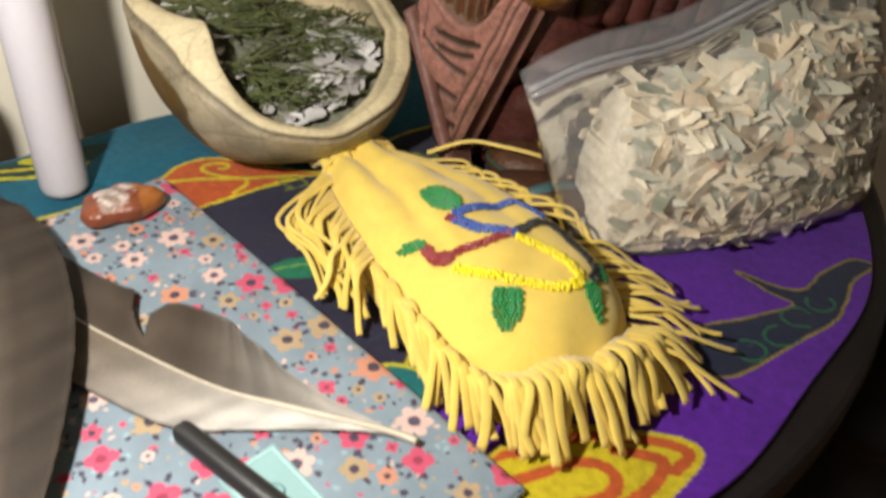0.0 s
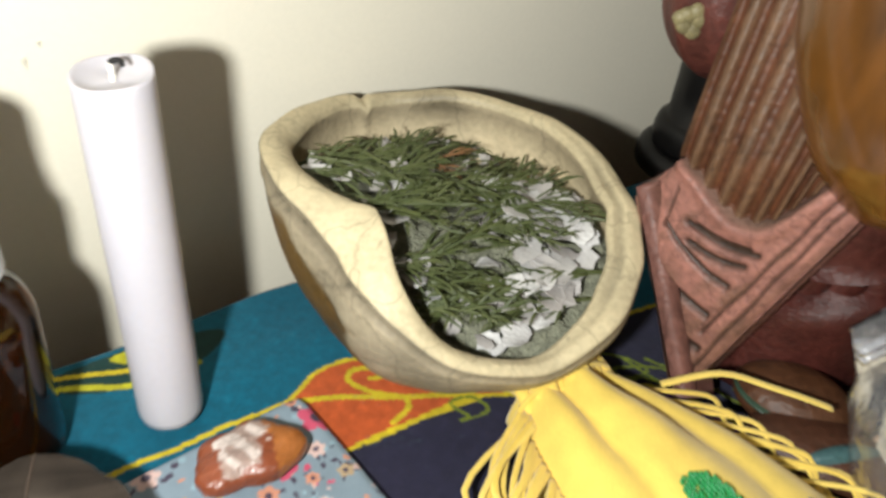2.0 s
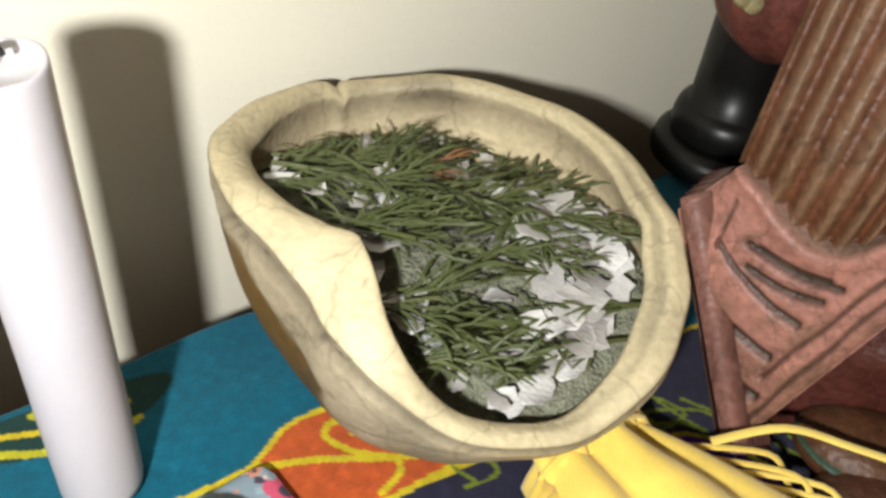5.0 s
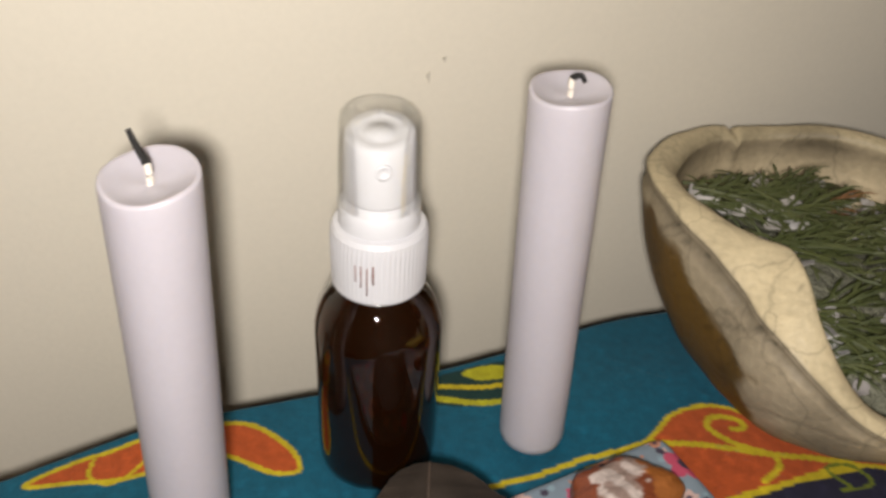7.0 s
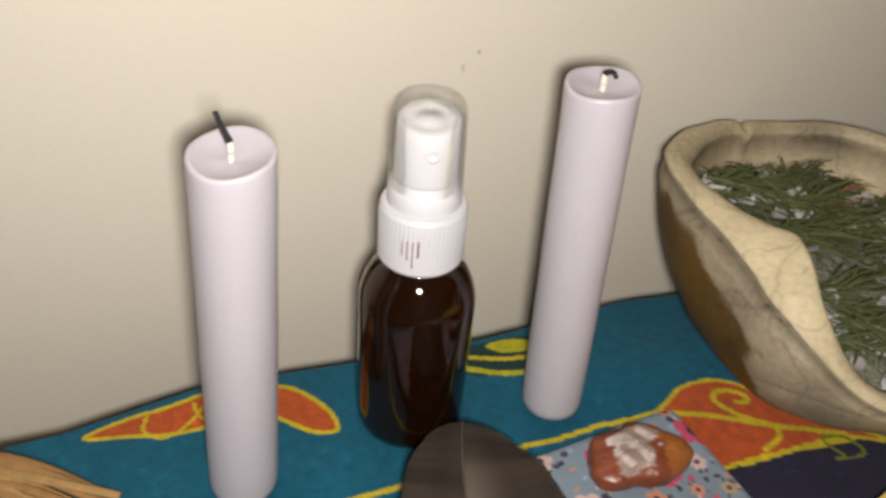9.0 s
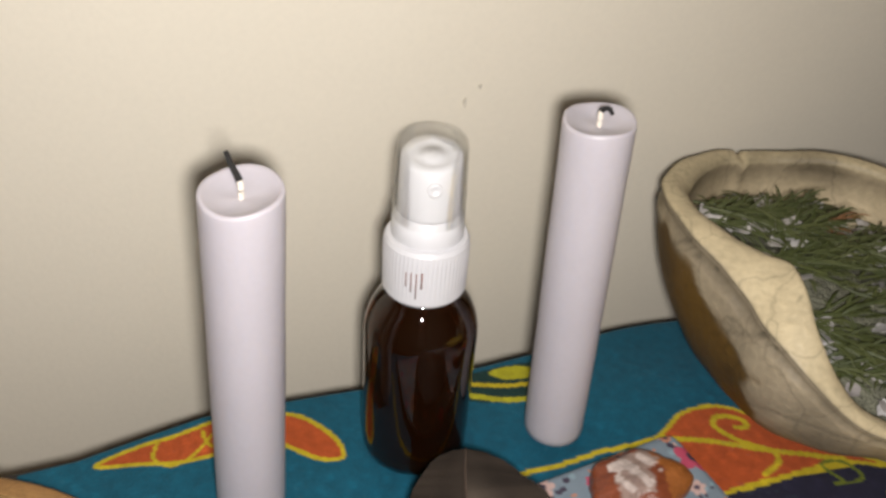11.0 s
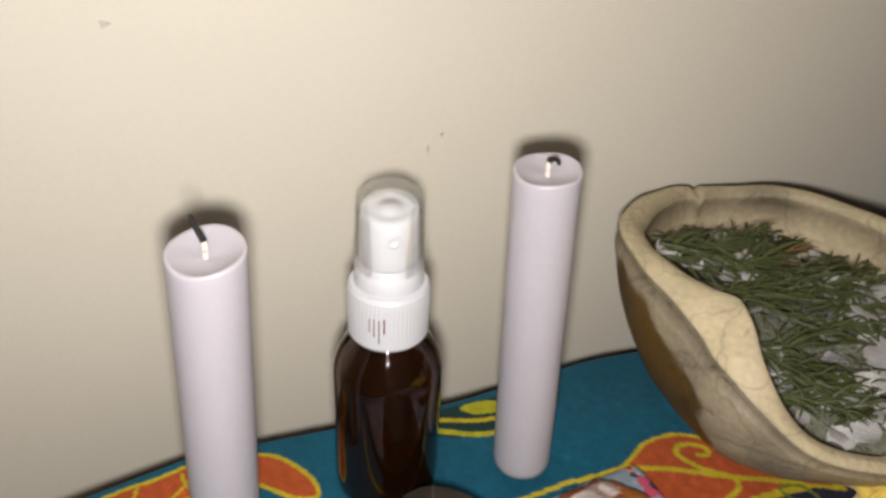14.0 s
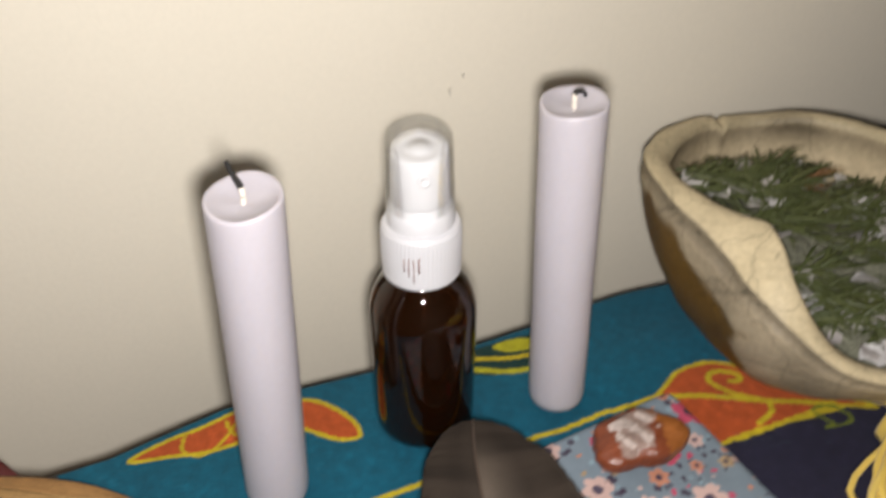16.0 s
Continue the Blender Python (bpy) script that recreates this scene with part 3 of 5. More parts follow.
pump = [(0.0, 0.1028), (0.0099, 0.1028), (0.0101, 0.1036), (0.0096, 0.118), (0.0093, 0.1208), (0.0086, 0.1218), (0.0062, 0.1214), (0.0035, 0.1209), (0.0033, 0.1213), (0.0, 0.1213)]
v, f = lathe(pump, 56)
top = v[:, 2] > 0.117
v[top, 2] += 0.18 * v[top, 1]
actuator = child("pump_actuator", mesh_from("pump_actuator", v, f, M_PLASTIC), bottle, label="white pump actuator with finger dish")
na = radians(-75)
v, f = lathe([(0.0, 0.0), (0.0021, 0.0), (0.0024, 0.0005), (0.0024, 0.0010), (0.0014, 0.0010), (0.0011, 0.0006), (0.0, 0.0006)], 24)
child("nozzle", mesh_from("nozzle", v, f, M_PLASTIC), actuator, pose(0.0094 * math.cos(na), 0.0094 * math.sin(na), 0.1145, 90, 0, math.degrees(na) + 90))
cap = [(0.0113, 0.0946), (0.0116, 0.0946), (0.0113, 0.110), (0.0108, 0.124), (0.0104, 0.1262), (0.0094, 0.1274), (0.0, 0.1278), (0.0, 0.1268), (0.0092, 0.1264), (0.0100, 0.1254), (0.0104, 0.1235), (0.0109, 0.110)]
overcap = child("overcap", mesh_from("overcap", *lathe(cap + [cap[0]], 64), M_CAP), bottle, label="clear plastic overcap")
overcap.visible_shadow = False

# ---------------------------------------------------------------- turtle shell bowl
SC = np.array([-0.020, 0.482])
# angle, outer radius, height, lip width, rise of the lip's inner edge
RIM = [(0, 0.0710, 0.0600, 0.0125, 0.001), (30, 0.0665, 0.0700, 0.010, 0.0), (65, 0.068, 0.0690, 0.0075, 0.0), (96, 0.0735, 0.0695, 0.0075, 0.0), (122, 0.0770, 0.0670, 0.008, 0.0),
       (140, 0.0740, 0.0715, 0.0085, -0.001), (168, 0.0715, 0.0770, 0.011, -0.003), (186, 0.0650, 0.0790, 0.0135, -0.004), (206, 0.0595, 0.0765, 0.0155, 0.0), (220, 0.0545, 0.0710, 0.0155, 0.0045),
       (234, 0.0545, 0.0670, 0.0180, 0.0115), (240, 0.0580, 0.0655, 0.0190, 0.0125), (248, 0.0618, 0.0640, 0.0155, 0.0115), (257, 0.0648, 0.0585, 0.0105, 0.0085), (264, 0.0655, 0.0515, 0.0070, 0.0060),
       (274, 0.0672, 0.0440, 0.0075, 0.002), (287, 0.0680, 0.0390, 0.008, 0.0), (304, 0.0690, 0.0360, 0.0085, 0.0), (324, 0.0725, 0.0420, 0.0115, 0.001), (336, 0.0745, 0.0465, 0.0135, 0.002), (348, 0.0742, 0.0530, 0.0135, 0.002)]
NT = 320
ra = np.array([r[0] for r in RIM], float)
th = np.arange(NT) * 360.0 / NT


def round_table_value(col):
    vals = np.array([r[col] for r in RIM])
    x = np.concatenate([ra - 360, ra, ra + 360])
    v = np.interp(np.arange(-40, 400, 1.0), x, np.tile(vals, 3))
    g = np.exp(-0.5 * (np.arange(-14, 15) / (2.2 if col > 2 else 4.0)) ** 2)
    v = np.convolve(v, g / g.sum(), "same")
    return np.interp(th, np.arange(-40, 400, 1.0), v)


R0, Z0, LIP, RISE = (round_table_value(c) for c in (1, 2, 3, 4))
tr = np.radians(th)
R0 = R0 + 0.0005 * np.sin(6 * tr + 1 + np.sin(2 * tr)) + 0.0002 * np.sin(17 * tr + 2 * np.sin(3 * tr))
Z0 = Z0 + 0.0006 * np.sin(5 * tr + 2 + np.sin(3 * tr)) + 0.0003 * np.sin(13 * tr + 2 * np.sin(2 * tr))
nick = np.exp(-((th - 122.5) / 1.4) ** 2)
Z0 = Z0 - 0.0024 * nick
R0 = R0 - 0.001 * nick
rows, cols = [], []
CREAM, GREY, BROWN, TAN = (np.array(c) for c in ((0.545, 0.458, 0.288), (0.255, 0.212, 0.145), (0.105, 0.058, 0.012), (0.39, 0.32, 0.205)))


def ring(r, z, colour):
    x, y = SC[0] + r * np.cos(tr), SC[1] + r * np.sin(tr)
    rows.append(np.stack([x, y, z], 1))
    cols.append(np.asarray(colour) * np.ones((NT, 3)))


frontw = np.exp(-((th - 262) / 40.0) ** 2)
for ph in np.linspace(0.0, 1.0, 56):
    f = ph * math.pi / 2
    r = R0 * (math.sin(f) ** 0.72) + 0.0075 * np.exp(-((th - 228) / 34.0) ** 2) * math.sin(math.pi * ph) ** 0.8 - 0.0055 * np.exp(-((th - 290) / 30.0) ** 2) * math.sin(math.pi * ph)
    z = 0.0008 + (Z0 - 0.001) * (1 - math.cos(f)) ** 0.92
    wx, wy = SC[0] + r * np.cos(tr), SC[1] + r * np.sin(tr)
    ragged = wobble(wx, wy, z, 130, 35) + 0.6 * wobble(wx, wy, z, 330, 36)
    reach = np.minimum((0.91 - 0.0026 * np.clip(th - 200, 0, 60) + 0.03 * ragged - ph) / 0.012, np.minimum(th - 140 - 6 * ragged, 243 + 4 * ragged - th) / 1.2)
    edge = 1 / (1 + np.exp(np.clip(reach * 2.0, -30, 30)))
    col = BROWN * (1 - edge)[:, None] + (GREY * 0.9 + 0.1 * CREAM) * edge[:, None]
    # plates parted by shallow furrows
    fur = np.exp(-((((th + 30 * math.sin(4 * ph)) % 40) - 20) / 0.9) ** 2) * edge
    # crease below the lip: cut in, and its shade painted into the colour
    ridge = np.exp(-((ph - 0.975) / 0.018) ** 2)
    r = r - 0.0003 * fur - 0.0018 * ridge + 0.0007 * edge
    col = col * (1 + 0.22 * wobble(wx, wy, z, 190, 37) * edge)[:, None]
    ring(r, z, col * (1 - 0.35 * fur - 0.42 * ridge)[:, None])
wig = np.sin(8 * tr + 3 * np.sin(3 * tr)) * 0.0004
east = np.exp(-((((th - 350 + 180) % 360) - 180) / 48.0) ** 2)
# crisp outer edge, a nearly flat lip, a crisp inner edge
# first ring carries the painted dark line of shade under the edge
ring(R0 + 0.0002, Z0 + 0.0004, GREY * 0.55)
ring(R0 + 0.0001, Z0 + 0.0010, CREAM * 0.80)
ring(R0 - 0.0008, Z0 + 0.0017, CREAM * 0.97)
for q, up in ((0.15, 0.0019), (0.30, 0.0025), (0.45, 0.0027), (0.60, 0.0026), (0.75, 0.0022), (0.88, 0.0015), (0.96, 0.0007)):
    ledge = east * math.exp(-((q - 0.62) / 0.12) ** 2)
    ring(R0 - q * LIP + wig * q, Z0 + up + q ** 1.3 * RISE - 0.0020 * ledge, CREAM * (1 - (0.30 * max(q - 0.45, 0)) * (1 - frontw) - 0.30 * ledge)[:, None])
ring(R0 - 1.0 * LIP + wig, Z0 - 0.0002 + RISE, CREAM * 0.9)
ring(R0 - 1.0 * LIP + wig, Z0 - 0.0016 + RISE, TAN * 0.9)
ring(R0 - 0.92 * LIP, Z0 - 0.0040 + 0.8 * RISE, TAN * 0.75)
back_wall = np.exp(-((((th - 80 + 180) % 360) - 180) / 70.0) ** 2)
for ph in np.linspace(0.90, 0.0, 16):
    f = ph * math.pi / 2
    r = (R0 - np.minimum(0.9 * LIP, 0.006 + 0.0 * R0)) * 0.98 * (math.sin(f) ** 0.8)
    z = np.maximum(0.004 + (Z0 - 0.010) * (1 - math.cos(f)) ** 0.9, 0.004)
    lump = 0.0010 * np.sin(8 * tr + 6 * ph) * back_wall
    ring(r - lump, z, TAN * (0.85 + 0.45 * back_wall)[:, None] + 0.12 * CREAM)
sv, sd = np.concatenate(rows), np.concatenate(cols)
stain = np.clip(wobble(sv[:, 0], sv[:, 1], sv[:, 2], 110, 31) - 0.1, 0, 1) * (0.7 + 0.6 * np.clip((sv[:, 1] - 0.47) / 0.05, 0, 1))
speck = (wobble(sv[:, 0], sv[:, 1], sv[:, 2], 700, 32) > 1.15)
sd = sd * (1 - 0.35 * stain)[:, None] * np.where(speck, 0.6, 1.0)[:, None]
sv = sv + 0.00018 * np.stack([wobble(sv[:, 0], sv[:, 1], sv[:, 2], 160, s) for s in (41, 42, 43)], 1)
sv[:, 2] = np.maximum(sv[:, 2], 0.0004)
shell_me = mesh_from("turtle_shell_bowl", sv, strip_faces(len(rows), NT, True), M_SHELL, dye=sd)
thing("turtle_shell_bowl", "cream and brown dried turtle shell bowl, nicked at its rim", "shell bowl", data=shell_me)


def fill_level(x, y):
    """The heap's height in the bowl."""
    return 0.0415 + 0.018 * np.clip((y - 0.432) / 0.05, 0, 1) + 0.004 * np.clip((y - 0.48) / 0.06, -1, 1) - 0.013 * np.clip((y - 0.49) / 0.045, 0, 1) + 0.004 * np.clip((-0.02 - x) / 0.05, -1, 1) + 0.011 * np.exp(-((x + 0.040) / 0.03) ** 2 - ((y - 0.462) / 0.03) ** 2)


def bowl_room(x, y):
    """The share of the way from the middle to the inner lip."""
    d = math.hypot(x - SC[0], y - SC[1])
    a = math.degrees(math.atan2(y - SC[1], x - SC[0])) % 360
    lim = np.interp(a, th, R0) - np.interp(a, th, LIP) - 0.002
    return d / lim


rng = np.random.RandomState(11)
# heap that carries the sprigs
hr = np.linspace(0, 1, 14)
heap = []
for q in hr:
    x, y = SC[0] + q * (R0 - 0.008) * np.cos(tr) * 0.97, SC[1] + q * (R0 - 0.008) * np.sin(tr) * 0.97
    heap.append(np.stack([x, y, fill_level(x, y) - 0.0055 + 0.0012 * wobble(x, y, freq=300, seed=5)], 1))
heap_bottom = heap[-1] * (1, 1, 0) + (0, 0, 0.0) + np.stack([0 * tr, 0 * tr, np.maximum(heap[-1][:, 2] - 0.004, 0.01)], 1)
heap_me = mesh_from("herb_litter", np.concatenate(heap + [heap_bottom]), strip_faces(len(heap) + 1, NT, True), M_LITTER)
thing("herb_litter", "green and grey crumbled herb litter lying in the shell", "herb litter", kind="stuff", data=heap_me)


def petal_mesh(length, width, curl, twist, seed, thick=0.00022):
    rs = np.random.RandomState(seed)
    n, m = 7, 4
    top = []
    jag = 1 + 0.16 * rs.normal(size=(n, 2))
    for i in range(n):
        s = i / (n - 1)
        w = width * (0.25 + math.sin(math.pi * min(s * 0.9 + 0.08, 1)) ** 0.6)
        for j in range(m):
            q = j / (m - 1) - 0.5
            top.append(((s - 0.5) * length, q * w * jag[i, int(q > 0)], curl * length * (s - 0.5) ** 2 * 2 + twist * q * (s - 0.5) * width * 3 + 0.07 * width * (q * q)))
    top = np.array(top)
    v = np.concatenate([top, top - (0, 0, thick)])
    f = [tuple(q) for q in strip_faces(n, m)] + [tuple(q[::-1]) for q in strip_faces(n, m, base=n * m)]
    b = list(range(m)) + [i * m + m - 1 for i in range(1, n)] + [(n - 1) * m + j for j in range(m - 2, -1, -1)] + [i * m for i in range(n - 2, 0, -1)]
    f += [(b[k], n * m + b[k], n * m + b[(k + 1) % len(b)], b[(k + 1) % len(b)]) for k in range(len(b))]
    return v, f


PETALS = [mesh_from("dried_petal", *petal_mesh(l, w, c, t, s), M_PETAL, smooth=False) for l, w, c, t, s in
          ((0.015, 0.0075, 0.12, 0.2, 1), (0.012, 0.009, -0.12, -0.2, 2), (0.018, 0.007, 0.10, 0.15, 3), (0.010, 0.007, 0.2, 0.3, 4), (0.014, 0.009, 0.08, -0.2, 5))]


BIG_PETALS = [mesh_from("dried_petal", *petal_mesh(l, w, c, t, s), M_PETAL, smooth=False) for l, w, c, t, s in ((0.022, 0.010, 0.08, 0.1, 21), (0.019, 0.011, -0.06, 0.15, 22), (0.025, 0.008, 0.1, -0.1, 23))]


def in_bowl(limit, bias=None):
    while True:
        x, y = SC[0] + rng.uniform(-0.07, 0.07), SC[1] + rng.uniform(-0.07, 0.07)
        if bowl_room(x, y) < limit and (bias is None or rng.rand() < bias(x, y)):
            return x, y


for k in range(125):
    x, y = in_bowl(0.93, lambda x, y: 1.0 if (y < 0.452 or (x > 0.012 and y < 0.49)) else 0.7)
    z = fill_level(x, y) + rng.uniform(-0.0020, 0.0036)
    thing("dried_petal", "dry curled whitish petal lying among the cedar sprigs", "petal", "petals in the shell", data=PETALS[rng.randint(5)],
          at=pose(x, y, z, rng.uniform(-16, 16), rng.uniform(-16, 16), rng.uniform(0, 360)) @ Matrix.Scale(rng.uniform(0.65, 1.3) * (0.75 if x < 0 else 1.0), 4))


for k in range(16):
    x, y = in_bowl(0.86, lambda x, y: 1.0 if (x > 0.008 and y < 0.50) else 0.0)
    thing("dried_petal", "broad white papery petal lying on the cedar sprigs", "petal", "petals in the shell", data=BIG_PETALS[rng.randint(3)],
          at=pose(x, y, fill_level(x, y) + rng.uniform(0.0015, 0.004), rng.uniform(-12, 12), rng.uniform(-12, 12), rng.uniform(0, 360)) @ Matrix.Scale(rng.uniform(0.75, 1.1), 4))


def sprig_mesh(length, seed, mat):
    """A flat cedar spray: a stem with alternate branchlets, each scaled like a braid."""
    rs = np.random.RandomState(seed)
    pieces = []
    bend = rs.uniform(-0.14, 0.14)

    def stem(s):
        return np.array([s * length, bend * length * s * s, 0.003 * math.sin(math.pi * s)])

    def twig(p0, ang, ln, r):
        q = np.linspace(0, 1, 6)
        cur, lift = rs.uniform(-0.12, 0.12), rs.uniform(-0.0022, 0.0035)
        path = np.stack([p0[0] + ln * q * np.cos(ang + cur * q), p0[1] + ln * q * np.sin(ang + cur * q), p0[2] + lift * q + 0.0012 * np.sin(q * 3)], 1)
        rw = r * (1 + 0.22 * (np.arange(6) % 2)) * np.array([0.7, 1, 1, 1, 0.85, 0.25])
        pieces.append(tube(path, rw, rw * 0.55, 4))
        return path

    shift = stem(0.5)
    v, f = tube([stem(s) for s in np.linspace(0, 1, 7)], np.linspace(0.0008, 0.0005, 7), None, 5)
    stem_me = mesh_from("stem", v - shift, f, mat, smooth=False)
    branchlets = []
    nb = int(length / 0.0052)
    for i in range(nb):
        s = 0.10 + 0.88 * i / nb
        side = 1 if i % 2 else -1
        ln = (0.016 + 0.011 * rs.rand()) * (1.05 - 0.5 * s)
        del pieces[:]
        path = twig(stem(s), side * rs.uniform(0.14, 0.42) + 2 * bend * s, ln, 0.00068)
        if ln > 0.008:
            for j, dd in ((2, 1), (3, -1)):
                twig(path[j], side * 0.30 + dd * 0.34 + 2 * bend * s, ln * 0.55, 0.00055)
        v, f = joined(pieces)
        branchlets.append(mesh_from("branchlet", v - shift, f, mat, smooth=False))
    del pieces[:]
    v, f = tube([stem(1.0), stem(1.0) + (0.003, 0.006 * bend, 0), stem(1.0) + (0.006, 0.012 * bend, 0)], np.array([0.0008, 0.0008, 0.0003]), None, 5)
    branchlets.append(mesh_from("branchlet", v - shift, f, mat, smooth=False))
    return length, stem_me, branchlets


def cedar_sprig(form, label, m):
    base = thing("cedar_sprig", label, "sprig", "cedar sprigs in the shell", at=m)
    child("stem", form[1], base)
    for me in form[2]:
        child("branchlet", me, base)


SPRIGS = [sprig_mesh(l, s, M_CEDAR) for l, s in ((0.046, 1), (0.040, 2), (0.052, 3), (0.034, 4), (0.044, 5), (0.028, 6))]
DRY = sprig_mesh(0.014, 9, M_CEDARDRY)
laid = 0
while laid < 56:
    x, y = in_bowl(0.92, lambda x, y: 1.0 if (y < 0.455 or x > 0.0) else 0.5)
    if x > 0.012 and y < 0.475 and rng.rand() < 0.12:
        continue
    ang = rng.normal(4, 27) + (180 if rng.rand() < 0.4 else 0)
    form, size = SPRIGS[rng.randint(6)], rng.uniform(0.75, 1.0)
    reach = 0.5 * form[0] * size + 0.008
    if max(bowl_room(x + e * reach * math.cos(radians(ang)), y + e * reach * math.sin(radians(ang))) for e in (-0.7, 1)) > 1.17:
        continue
    laid += 1
    z = fill_level(x, y) + 0.0005 + 0.0035 * rng.rand()
    cedar_sprig(form, "flat green cedar sprig lying in the shell bowl", pose(x, y, z, rng.uniform(-9, 9), rng.uniform(-10, 10), ang) @ Matrix.Scale(size, 4))
cedar_sprig(DRY, "dried orange-brown cedar twig among green sprigs", pose(-0.028, 0.506, fill_level(-0.028, 0.506) + 0.006, 0, 0, 4))

# ---------------------------------------------------------------- floral folder
CORNER = np.array([-0.0680, 0.4353])
D1 = np.array([0.158, -0.176]) / math.hypot(0.158, 0.176)
D2 = np.array([-0.100, -0.073]) / math.hypot(0.100, 0.073)
D2 = D2 - D1 * (D1 @ D2)
D2 /= np.linalg.norm(D2)
LEN1, LEN2, CARD_Z = 0.240, 0.175, 0.0042
card_step = 0.00055
g1, g2 = np.arange(0, LEN1 + card_step, card_step), np.arange(0, LEN2 + card_step, card_step)
A, B = np.meshgrid(g1, g2, indexing="ij")


def floral(x, y):
    rs = np.random.RandomState(5)
    c = np.empty(x.shape + (3,))
    c[:] = (0.23, 0.29, 0.34)
    c *= (1 + 0.16 * wobble(x, y, freq=140, seed=51))[..., None]
    PINK, SALMON, PALE, TANF, DARK, BLUE = (0.58, 0.09, 0.16), (0.60, 0.27, 0.17), (0.68, 0.48, 0.43), (0.44, 0.32, 0.19), (0.07, 0.055, 0.085), (0.30, 0.42, 0.48)

    def near(cx, cy, r):
        i0, i1 = np.searchsorted(g1, (max(cx - r, 0), min(cx + r, LEN1)))
        j0, j1 = np.searchsorted(g2, (max(cy - r, 0), min(cy + r, LEN2)))
        return slice(i0, i1), slice(j0, j1)

    def blob(cx, cy, r, colour, ang=0.0, ratio=1.0):
        s = near(cx, cy, r * 1.6)
        dx, dy = A[s] - cx, B[s] - cy
        e = np.hypot(dx * math.cos(ang) + dy * math.sin(ang), (dy * math.cos(ang) - dx * math.sin(ang)) / ratio)
        c[s][e < r * (1 + 0.12 * np.sin(5 * np.arctan2(dy, dx)))] = colour

    def flower(cx, cy, r, colour, petals, centre):
        s = near(cx, cy, r * 1.4)
        dx, dy = A[s] - cx, B[s] - cy
        a = np.arctan2(dy, dx) + cx * 900
        d = np.hypot(dx, dy)
        c[s][d < r * (0.70 + 0.34 * abs(np.cos(a * petals / 2)))] = colour
        c[s][d < r * 0.34] = centre
        for q in range(3):
            t = rs.rand() * 6.28
            blob(cx + 1.25 * r * math.cos(t), cy + 1.25 * r * math.sin(t), r * 0.28, DARK, t, 0.6)

    for q in range(1500):
        blob(rs.uniform(0, LEN1), rs.uniform(0, LEN2), rs.uniform(0.0006, 0.0016), (PINK, SALMON, DARK, DARK, TANF, BLUE, PALE)[rs.randint(7)], rs.rand() * 3, rs.uniform(0.4, 1))
    placed = []
    for q in range(900):
        cx, cy, r = rs.uniform(0, LEN1), rs.uniform(0, LEN2), rs.uniform(0.0045, 0.0072) if q < 260 else rs.uniform(0.0022, 0.0040)
        if all(math.hypot(cx - a, cy - b) > r + s + 0.0022 for a, b, s in placed):
            placed.append((cx, cy, r))
            k = rs.randint(5)
            flower(cx, cy, r, (PINK, SALMON, PALE, TANF, PINK)[k], (5, 6, 6, 5, 4)[k], (DARK, DARK, (0.10, 0.08, 0.12), DARK, (0.30, 0.05, 0.09))[k])
    return c


def card_xy(a, b):
    return CORNER[0] + a * D1[0] + b * D2[0], CORNER[1] + a * D1[1] + b * D2[1]


# rounded far corner
q = 0.006
inset = np.where((A < q) & (B < q), np.hypot(q - A, q - B) - q, -1)
pull = np.where(inset > 0, 1, 0)
A2 = np.where(pull == 1, q - (q - A) * q / np.maximum(np.hypot(q - A, q - B), 1e-9), A)
B2 = np.where(pull == 1, q - (q - B) * q / np.maximum(np.hypot(q - A, q - B), 1e-9), B)
FX, FY = card_xy(A2, B2)
edge_in = np.minimum(np.minimum(A, LEN1 - A), np.minimum(B, LEN2 - B))
FZ = CARD_Z - 0.0012 * np.exp(-edge_in / 0.0009) + 0.0003 * wobble(FX, FY, freq=60, seed=61)
pts = np.stack([FX, FY, FZ], -1).reshape(-1, 3)
n, m = A.shape
rim = np.concatenate([np.arange(n) * m, (n - 1) * m + np.arange(m), (np.arange(n) * m + m - 1)[::-1], np.arange(m)[::-1]])
low = pts[rim] * (1, 1, 0) + (0, 0, 0.0004)
k = np.arange(len(rim))
hem = np.stack([rim, len(pts) + k, len(pts) + (k + 1) % len(rim), rim[(k + 1) % len(rim)]], 1)
dye = np.concatenate([0.82 * floral(A, B).reshape(-1, 3), np.tile((0.30, 0.28, 0.27), (len(low), 1))])
folder = thing("floral_folder", "grey-blue folder printed with pink, salmon and white flowers", "folder")
part("cover", mesh_from("cover", np.concatenate([pts, low]), np.concatenate([strip_faces(n, m)[:, ::-1], hem[:, ::-1]]), M_CARD, dye=dye), folder)
tag_at = pose(0.010, 0.252, CARD_Z, 0, 0, -48)
tag = part("tag", box_mesh("tag", -0.017, 0.017, -0.011, 0.011, 0.0002, 0.0012, M_TAG, 0.0003), folder, "small teal paper tag", tag_at)
for x0, x1, y0, y1 in ((-0.0155, 0.0155, 0.0092, 0.0097), (-0.0155, 0.0155, -0.0097, -0.0092), (-0.0155, -0.015, -0.009, 0.009), (0.015, 0.0155, -0.009, 0.009)):
    child("tag_line", box_mesh("tag_line", x0, x1, y0, y1, 0.0013, 0.0015, M_TAGLINE), tag)
an = np.linspace(0, 9.5, 30)
child("tag_mark", mesh_from("tag_mark", *tube(np.stack([0.0004 * an * np.cos(an), 0.0004 * an * np.sin(an), np.full(30, 0.0015)], 1), 0.0003, 0.0002, 6), M_TAGMARK), tag, label="dark spiral mark")
pen = thing("black_pen", "black round-ended pen lying on the floral folder", "pen")
